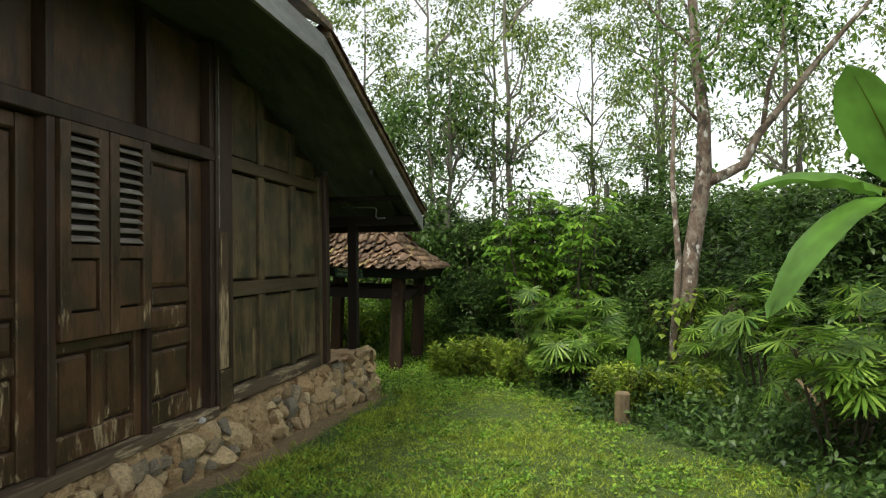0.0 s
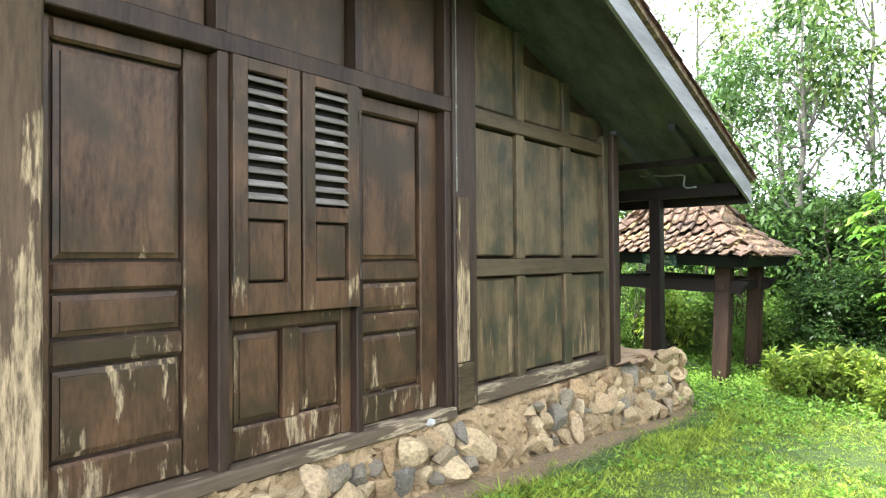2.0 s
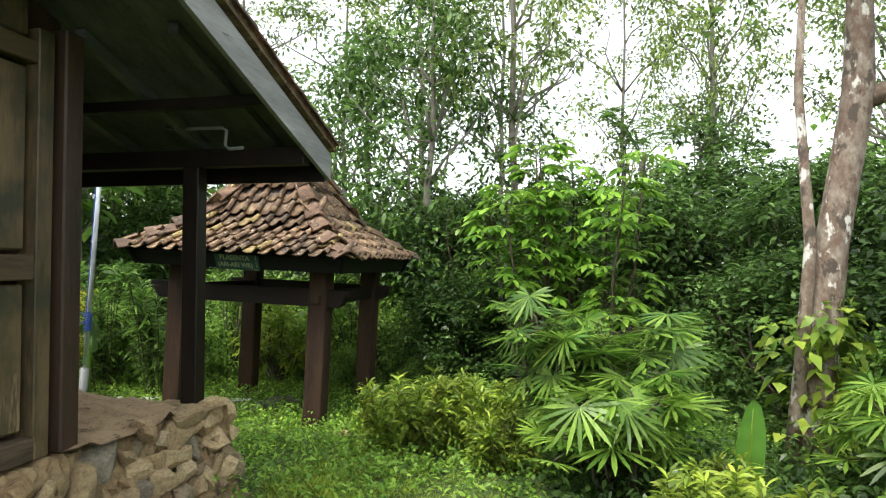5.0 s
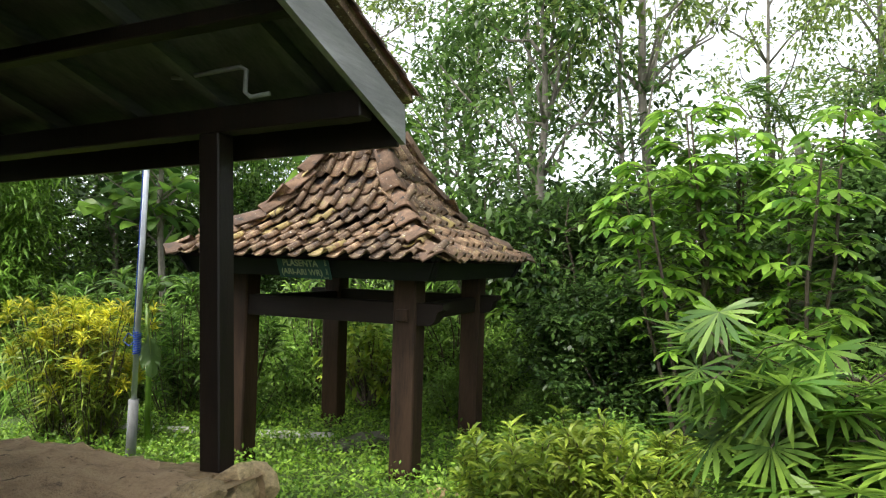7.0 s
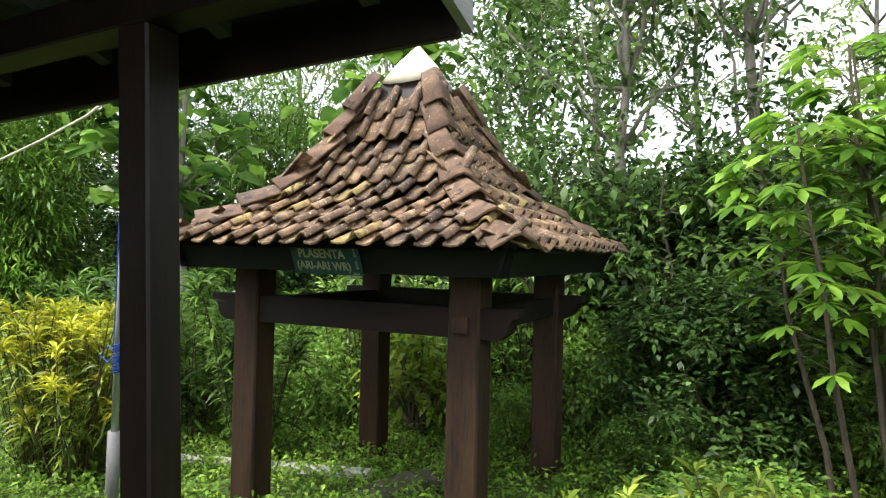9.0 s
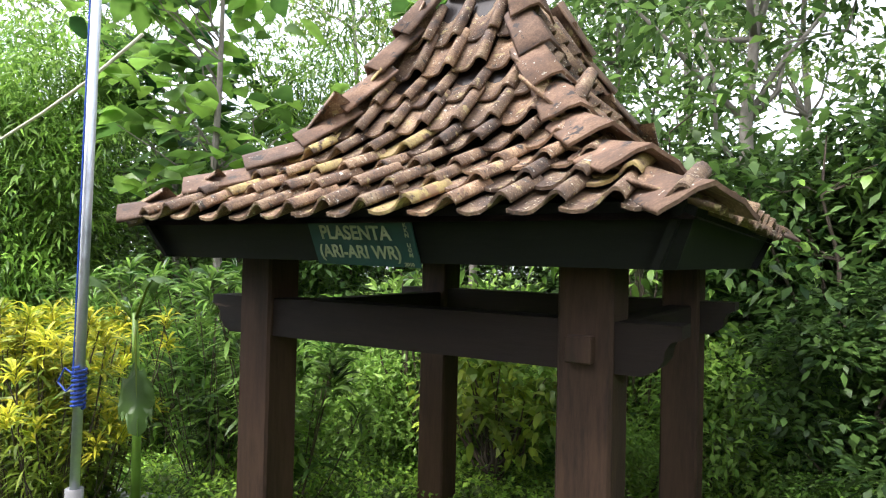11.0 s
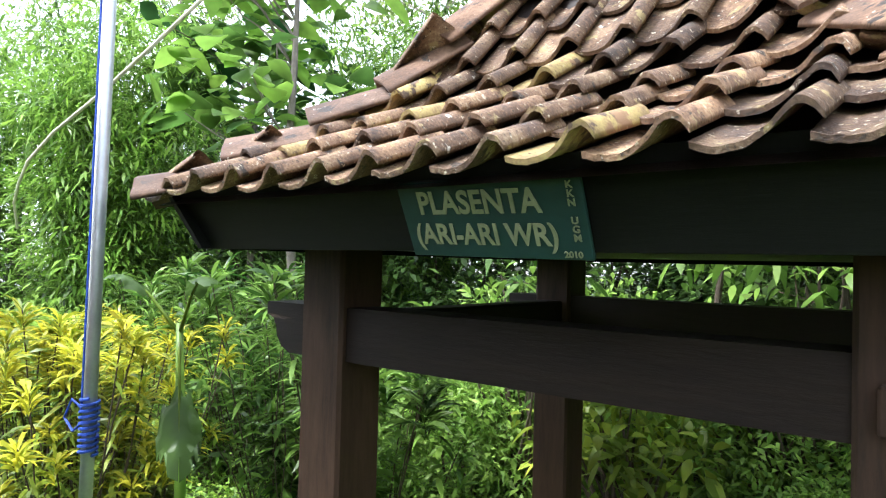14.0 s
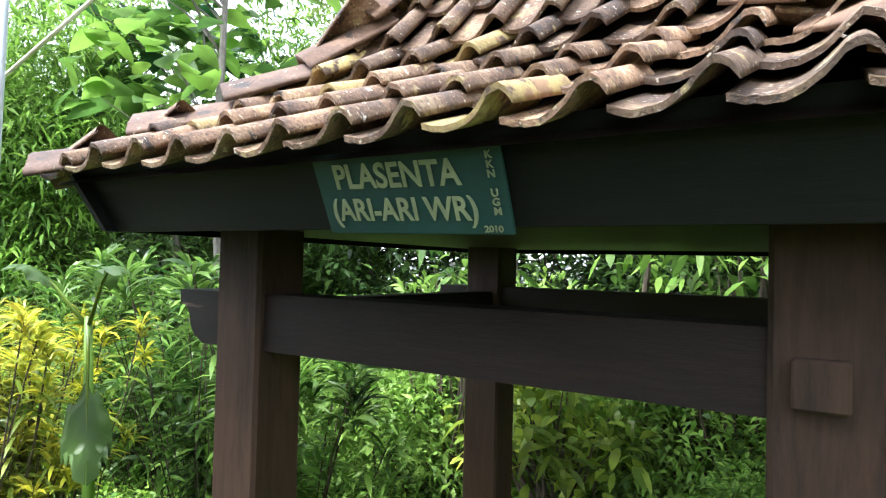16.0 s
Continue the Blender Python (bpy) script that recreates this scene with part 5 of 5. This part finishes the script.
sapling(-2.78, 14.7, 2.6, 0.030, 104, "slim dark-stemmed sapling with drooping leaves")
sapling(-3.9, 14.5, 2.3, 0.024, 105, "slim dark-stemmed sapling with drooping leaves")
sapling(-2.1, 15.2, 2.8, 0.026, 106, "slim dark-stemmed sapling with drooping leaves")
sapling(-0.9, 15.0, 2.6, 0.022, 107, "slim dark-stemmed sapling with drooping leaves")


def banana_leaf(base, way, length, width, droop, torn, rng):
    """A broad blade with a midrib channel and torn strips; returns verts and faces."""
    n, m = 14, 3
    way = unit(np.asarray(way, float))
    side = unit(np.cross(way, [0, 0, 1]))
    v, f = [], []
    for i in range(n + 1):
        s = i / n
        c = np.asarray(base) + way * length * s + np.array([0, 0, -droop * length * s * s])
        w = width * 0.5 * math.sin(math.pi * min(1, 0.06 + s * 0.92)) ** 0.55 * (1 if i < n else 0.1)
        for j in range(-m, m + 1):
            q = j / m
            tear = rng.uniform(0, torn) * abs(q)
            v.append(c + side * w * q + way * tear * 0.5 + np.array([0, 0, 0.10 * w * abs(q) - 0.35 * w * q * q - tear * 0.6]))
    k = 2 * m + 1
    for i in range(n):
        for j in range(2 * m):
            a = i * k + j
            f += [(a, a + 1, a + k + 1), (a, a + k + 1, a + k)]
    return np.array(v), np.array(f)


def banana(x, y, leaves, height, label, seed, tint=L_BAN):
    rng = np.random.default_rng(seed)
    z0 = float(ground_z(x, y))
    t = thing("banana_plant", (x, y, z0), label, "banana plant")
    thick = 1.0 if height > 1.5 else 0.35
    part("stalk", tube([(x, y, z0 - 0.05), (x + 0.02, y, z0 + height * 0.5), (x, y, z0 + height)], [0.09 * thick, 0.075 * thick, 0.05 * thick], 10), L_YG if height > 1.5 else L_MID, t, smooth=True)
    for (dx, dy, dz), length, width, droop in leaves:
        top = np.array([x, y, z0 + height - 0.05])
        way = unit(np.array([dx, dy, dz]))
        hub = top + way * 0.25
        leaf = leaf_object("leaf", banana_leaf(hub, way, length, width, droop, 0.11, rng), tint, t)
        for p in leaf.data.polygons:
            p.use_smooth = True
        pts = [tuple(top + (hub - top) * s) for s in (0, 0.5, 1)] + [tuple(hub + way * length * s + np.array([0, 0, -droop * length * s * s - 0.012])) for s in (0.3, 0.6, 0.9)]
        part("midrib", tube(pts, [r * min(1.0, 0.35 + 0.55 * length) for r in (0.02, 0.017, 0.014, 0.010, 0.007, 0.003)], 6), L_YG, t, smooth=True)


banana(3.55, 6.1, [((-0.45, -0.15, 1.0), 0.95, 0.62, 0.12), ((-1.0, 0.1, 0.62), 0.95, 0.44, 0.45), ((-0.75, -0.2, 0.20), 0.85, 0.46, 1.15), ((0.6, 0.4, 0.9), 1.2, 0.45, 0.4), ((0.9, -0.4, 0.5), 1.2, 0.45, 0.5)], 1.95, "banana plant with broad torn leaves at the lawn's edge", 111)
banana(-4.47, 11.95, [((0.25, -0.14, -1.0), 0.33, 0.20, 0.0), ((0.5, -0.1, 0.6), 0.34, 0.13, 0.6), ((-0.5, -0.3, 0.7), 0.34, 0.12, 0.5)], 1.40, "young banana plant among the crotons", 112, L_DARK)
banana(1.95, 9.4, [((0.05, -0.1, 1.0), 0.55, 0.20, 0.0), ((0.12, 0.1, 1.0), 0.45, 0.16, 0.1)], 0.10, "young plant with one broad upright leaf", 113)


def teak(x, y, z0, z1, spread, count, seed, label):
    rng = np.random.default_rng(seed)
    t = thing("teak_sapling", (x, y, float(ground_z(x, y))), label, "tree", "teak saplings")
    cs = dome(rng, count, spread, spread, z0, z1, 0.1, 0.15) + [x, y, 0]
    bm = tube(wobble((x, y, -0.4), (x + 0.1, y, z1), 6, 0.06, rng), [0.06, 0.055, 0.05, 0.042, 0.035, 0.025, 0.01], 7)
    for c in cs[::2]:
        branches(bm, rng, (x, y, max(z0 * 0.8, c[2] - 0.7)), [tuple(c)], 0.016, 0.005)
    tagged(part("trunk", bm, BARKG, t), kind="stuff")
    n = count * 7
    pos = np.repeat(cs, 7, 0) + rng.normal(0, 0.14, (n, 3))
    a = rng.uniform(0, 6.28, n)
    leaf_object("crown", blades(pos, np.stack([np.cos(a), np.sin(a), rng.normal(0.05, 0.25, n)], 1), rng.uniform(0.22, 0.42, n), rng.uniform(0.19, 0.30, n), 6, 0.4, 0.45, 0.12, rng), L_TEAK, t)


teak(-6.9, 14.6, 2.3, 5.4, 1.1, 42, 121, "young teak with large round green leaves")
teak(-4.6, 16.4, 2.4, 5.0, 1.2, 42, 122, "young teak with large bright leaves")
teak(-8.8, 15.4, 2.6, 6.0, 1.3, 44, 123, "young teak with large round green leaves")


def bamboo(x, y, height, spread, culms, seed):
    rng = np.random.default_rng(seed)
    t = thing("bamboo_clump", (x, y, float(ground_z(x, y))), "feathery light green bamboo clump", "bamboo", "bamboo clumps")
    bm, cs = bmesh.new(), []
    for _ in range(culms):
        a, r = rng.uniform(0, 6.28), rng.uniform(0.2, 1) * spread
        top = np.array([x + r * math.cos(a), y + r * math.sin(a), height * rng.uniform(0.7, 1)])
        pts = [np.array([x + 0.2 * r * math.cos(a), y + 0.2 * r * math.sin(a), -0.4])]
        for s in (0.3, 0.6, 0.85, 1.0):
            pts.append(pts[0] + (top - pts[0]) * np.array([s ** 1.8, s ** 1.8, s]))
        tube([tuple(p) for p in pts], [0.018, 0.016, 0.013, 0.009, 0.004], 6, bm)
        for s in np.linspace(0.15, 1, 13):
            cs.append(pts[0] + (top - pts[0]) * np.array([s ** 1.8, s ** 1.8, s]) + rng.normal(0, 0.22, 3))
    tagged(part("culm", bm, L_BAMB, t), kind="stuff")
    leaf_object("leaves", clumps(rng, np.array(cs), 0.42, 110, 0.18, 0.034, 0.3, 2, 0.0), L_BAMB, t)


bamboo(-9.6, 14.0, 4.6, 1.4, 16, 131)
bamboo(-11.8, 15.5, 6.5, 1.8, 16, 132)
bamboo(-12.6, 13.0, 5.5, 1.7, 14, 133)
bamboo(-7.6, 17.2, 5.8, 1.7, 14, 134)


def feather_palm(x, y, z, fronds, length, seed, label):
    rng = np.random.default_rng(seed)
    t = thing("feather_palm", (x, y, float(ground_z(x, y))), label, "palm", "feather palms")
    part("trunk", tube(wobble((x, y, -0.4), (x, y, z), 6, 0.03, rng), [0.13, 0.11, 0.10, 0.10, 0.09, 0.09, 0.08], 9), BARKG, t, smooth=True)
    pos, way, ln = [], [], []
    bm = bmesh.new()
    for k in range(fronds):
        a = 2 * math.pi * k / fronds + rng.uniform(-0.3, 0.3)
        up, n = rng.uniform(0.8, 3.0), 30
        d = unit(np.array([math.cos(a), math.sin(a), up]))
        side = np.array([-math.sin(a), math.cos(a), 0])
        pts = []
        for i in range(n + 1):
            s = i / n
            p = np.array([x, y, z]) + d * length * s + [0, 0, -0.55 * length * s * s]
            pts.append(tuple(p))
            if i > 4:
                for sg in (-1, 1):
                    pos.append(p)
                    way.append(side * sg + d * 0.6 + [0, 0, -0.25])
                    ln.append(length * 0.22 * math.sin(math.pi * min(1, 0.15 + 0.8 * s)))
        tube(pts[::3], 0.014, 4, bm)
    tagged(part("rachis", bm, L_FAN, t), kind="stuff")
    leaf_object("fronds", blades(pos, way, np.array(ln), 0.045, 2, 0.3, 0.4, 0.1, rng), L_MID, t)


feather_palm(2.5, 21.5, 3.9, 10, 2.9, 141, "palm with upright feathery fronds above the wood")
feather_palm(4.3, 20.5, 3.0, 10, 2.4, 142, "palm with pale drooping feathery fronds")


# ---- small garden things ----
def build_stump():
    t = thing("cut_stump", (1.72, 8.0, 0.0), "short upright cut log at the border's edge", "stump")
    bm = tube([(1.72, 8.0, -0.08), (1.72, 8.0, 0.12), (1.725, 8.0, 0.27), (1.725, 8.0, 0.285)], [0.085, 0.078, 0.075, 0.062], 12)
    part("log", bm, STUMPM, t, smooth=False)


build_stump()


def build_pole():
    t = thing("metal_pole", (-3.97, 11.29, -0.2), "leaning galvanised metal pole in a grey conduit sleeve", "pole")
    def at(z):
        return (-3.966 + 0.072 * z, 11.29, z)
    part("shaft", tube([at(-0.1), at(1.5), at(4.2)], 0.023, 10), STEEL, t, smooth=True)
    part("sleeve", tube([at(-0.35), at(0.36)], 0.042, 10), PVC, t, "grey plastic sleeve", True)
    bm = bmesh.new()
    pts = []
    for k in range(90):
        a, z = k * 0.7, 0.74 + 0.20 * k / 90
        c = at(z)
        pts.append((c[0] + 0.030 * math.cos(a), c[1] + 0.030 * math.sin(a), z))
    tube(pts, 0.006, 5, bm)
    c = at(0.88)
    tube([c, (c[0] - 0.07, c[1] - 0.03, 0.93), (c[0] - 0.13, c[1] - 0.03, 0.86), (c[0] - 0.06, c[1] - 0.03, 0.82), c], 0.005, 5, bm)
    part("cord", bm, ROPE, t, "knotted blue cord")
    part("cord", tube([(at(z)[0] - 0.024, 11.272, z) for z in (0.9, 1.6, 2.4, 3.3, 4.1)], 0.004, 5), ROPE, t, "thin blue line")


build_pole()
vine = thing("hanging_vine", (-7.2, 12.6, 2.4), "long pale vine strung between the plants", "vine")
part("strand", tube([(-8.75, 12.7, 1.9), (-8.55, 12.6, 2.12), (-8.3, 12.55, 2.28), (-7.95, 12.5, 2.44), (-7.4, 12.5, 2.62), (-6.6, 12.5, 2.78), (-5.9, 12.5, 2.95), (-5.5, 12.7, 3.3)], 0.014, 6), CORDW, vine)


def build_kerb():
    rng = np.random.default_rng(6)
    ob = thing("garden_kerb", (-4.6, 12.6, -0.28), "low pale concrete kerb beside the gazebo", "kerb")
    for i in range(4):
        a, b = np.array([-6.1 + i * 0.80, 12.35 + i * 0.125]), np.array([-6.1 + i * 0.80 + 0.78, 12.35 + i * 0.125 + 0.122])
        bm = box(0, float(np.linalg.norm(b - a)), -0.07, 0.07, -0.18, 0.05 + rng.uniform(-0.01, 0.01), 0.012)
        bmesh.ops.transform(bm, matrix=Matrix.Translation((*a, -0.27)) @ Matrix.Rotation(math.atan2(*(b - a)[::-1]), 4, "Z"), verts=bm.verts)
        part("kerb_stone", bm, CONCRETE, ob)


build_kerb()


def build_boulder(name, at, size, seed, label, mat=None):
    rng = np.random.default_rng(seed)
    t = thing(name, at, label, "stone")
    me = stone_meshes(rng, 1)[0]
    if mat:
        me.materials.clear()
        me.materials.append(mat)
    ob = new("rock", me)
    ob.parent = t
    ob.matrix_basis = Matrix.Rotation(rng.uniform(0, 3), 4, "Z") @ Matrix.Diagonal((*size, 1))


DARKROCK = surface("mossy_dark_rock", [(0.3, (0.03, 0.028, 0.022)), (0.5, (0.075, 0.07, 0.05)), (0.7, (0.13, 0.12, 0.085))], 4, 35, 0.95, 0.8, 0.02, spots=[((0.05, 0.08, 0.02), 5, 0.55)])
build_boulder("grave_mound", (-2.55, 12.7, -0.28), (0.52, 0.42, 0.13), 151, "low dark mossy mound under the gazebo roof", DARKROCK)
build_boulder("flat_stone", (-1.25, 11.5, -0.24), (0.17, 0.10, 0.07), 152, "flat pale stone in the grass by the gazebo")
build_boulder("flat_stone", (-1.05, 11.62, -0.24), (0.12, 0.09, 0.06), 153, "flat pale stone in the grass by the gazebo")


build_boulder("white_pebble", (-1.52, 5.62, 0.475), (0.035, 0.03, 0.02), 154, "small white pebble on the plinth ledge", CONCRETE)


def build_dead_fronds():
    rng = np.random.default_rng(161)
    n = 60
    pos = np.stack([rng.normal(3.55, 0.25, n), rng.normal(7.2, 0.35, n), rng.uniform(0.02, 0.5, n)], 1)
    a = rng.uniform(0, 6.28, n)
    ob = leaf_object("dead_fronds", blades(pos, np.stack([np.cos(a), np.sin(a), rng.uniform(-0.6, 0.3, n)], 1), rng.uniform(0.2, 0.6, n), rng.uniform(0.02, 0.06, n), 4, 0.4, 0.5, 0.2, rng), DRYLEAF, None, "heap of withered brown palm leaves", "stuff")
    ob["category"] = "dead leaves"


build_dead_fronds()


# ---- ground cover ----
def EDGE(y):
    """Where the lawn ends and the planted border begins."""
    return np.interp(y, [0, 5.0, 6.2, 7.0, 8.2, 9.8, 11], [3.6, 3.0, 2.65, 2.2, 1.55, 0.95, 0.4]) + 0.10 * np.sin(4.3 * y)


def build_grass():
    rng = np.random.default_rng(171)
    n = 330000
    y = -1.5 + 14.0 * rng.uniform(0, 1, n) ** 0.9
    x = rng.uniform(-1.25, 4.2, n)
    patch = 0.5 + 0.5 * np.sin(2.1 * x + 1.3 * y) * np.sin(1.7 * y - 0.8 * x)
    keep = (x > -1.05 + 0.10 * np.sin(3 * y) + 0.09 * (y > 6.5) * (y < 9.6)) | (rng.uniform(0, 1, n) < 0.08)
    keep &= rng.uniform(0, 1, n) < np.clip((EDGE(y) + 0.12 - x) / 0.35, 0.04, 1) * np.clip((y + 2.0) / 3.0, 0.05, 1)
    x, y, patch = x[keep], y[keep], patch[keep]
    n = len(x)
    a = rng.uniform(0, 6.28, n)
    pos = np.stack([x, y, ground_z(x, y) - 0.012], 1)
    way = np.stack([np.cos(a) * 0.8, np.sin(a) * 0.8, rng.uniform(0.5, 1.6, n)], 1)
    tuft = np.sin(23 * x + 5 * np.sin(9 * y)) * np.sin(19 * y + 4 * np.sin(11 * x))
    ln = rng.uniform(0.025, 0.075, n) * (0.65 + 0.8 * patch) * (1 + 0.75 * np.clip(tuft, -0.6, 1)) * (1 + 0.35 * (x < -0.6))
    m = 4500
    cx, cy = rng.uniform(-1.0, 3.2, m), rng.uniform(0.5, 10.5, m)
    ok = (cx < EDGE(cy)) & (np.sin(1.9 * cx + 2.3 * cy) * np.sin(2.9 * cx - 1.1 * cy) + rng.normal(0, 0.4, m) > 0.0)
    cs = np.stack([cx, cy, ground_z(cx, cy) + 0.022], 1)[ok]
    tagged(leaf_object("clover", clumps(rng, cs, 0.045, 7, 0.034, 0.030, 0.2, rise=0.5, flat=0.3), L_CLOVER, None, "small round-leaved clover in the lawn", "stuff"), category="clover")
    tagged(leaf_object("grass", blades(pos, way, ln, rng.uniform(0.008, 0.016, n), 1, 0.3, 0.05, 0, rng), L_GRASS, None, "short bright green lawn grass", "stuff"), category="grass")


def build_weeds():
    rng = np.random.default_rng(172)
    n = 15000
    x, y = rng.uniform(-6.5, 4.6, n), rng.uniform(9.4, 15.5, n)
    keep = (y + rng.normal(0, 0.55, n) > 10.2 + 0.6 * np.sin(x * 1.3)) | (x > 2.6) | (x < -1.2)
    keep &= ~((x < -1.3) & (y < 9.95))
    x, y = x[keep], y[keep]
    n = len(x)
    cs = np.stack([x, y, ground_z(x, y) + rng.uniform(0.0, 0.10, n) ** 1.0], 1)
    tagged(leaf_object("weeds", clumps(rng, cs, 0.09, 7, 0.06, 0.028, 0.3), L_CLOVER, None, "low green ground cover weeds", "stuff"), category="weeds")
    n = 4200
    x, y = rng.uniform(0.6, 5.2, n), rng.uniform(4.0, 11.0, n)
    keep = x > EDGE(y) - 0.05 + rng.normal(0, 0.08, n)
    x, y = x[keep], y[keep]
    cs = np.stack([x, y, ground_z(x, y) + rng.uniform(0.0, 0.3, len(x)) * np.clip((x - EDGE(y)) / 0.7, 0.15, 1)], 1)
    tagged(leaf_object("border_weeds", clumps(rng, cs, 0.13, 10, 0.10, 0.035, 0.3), L_DARK, None, "rank dark green border weeds", "stuff"), category="weeds")


def build_reeds():
    rng = np.random.default_rng(173)
    n = 420
    x, y = rng.normal(-8.2, 0.7, n), rng.normal(12.6, 0.45, n)
    pos = np.stack([x, y, ground_z(x, y)], 1)
    way = np.stack([rng.normal(0, 0.35, n), rng.normal(0, 0.35, n), np.ones(n)], 1)
    tagged(leaf_object("tall_grass", blades(pos, way, rng.uniform(0.7, 1.6, n), rng.uniform(0.014, 0.026, n), 5, 0.35, 0.4, 0.1, rng), L_LIGHT, None, "tall arching green grass", "stuff"), category="grass")


build_grass()
build_weeds()
build_reeds()
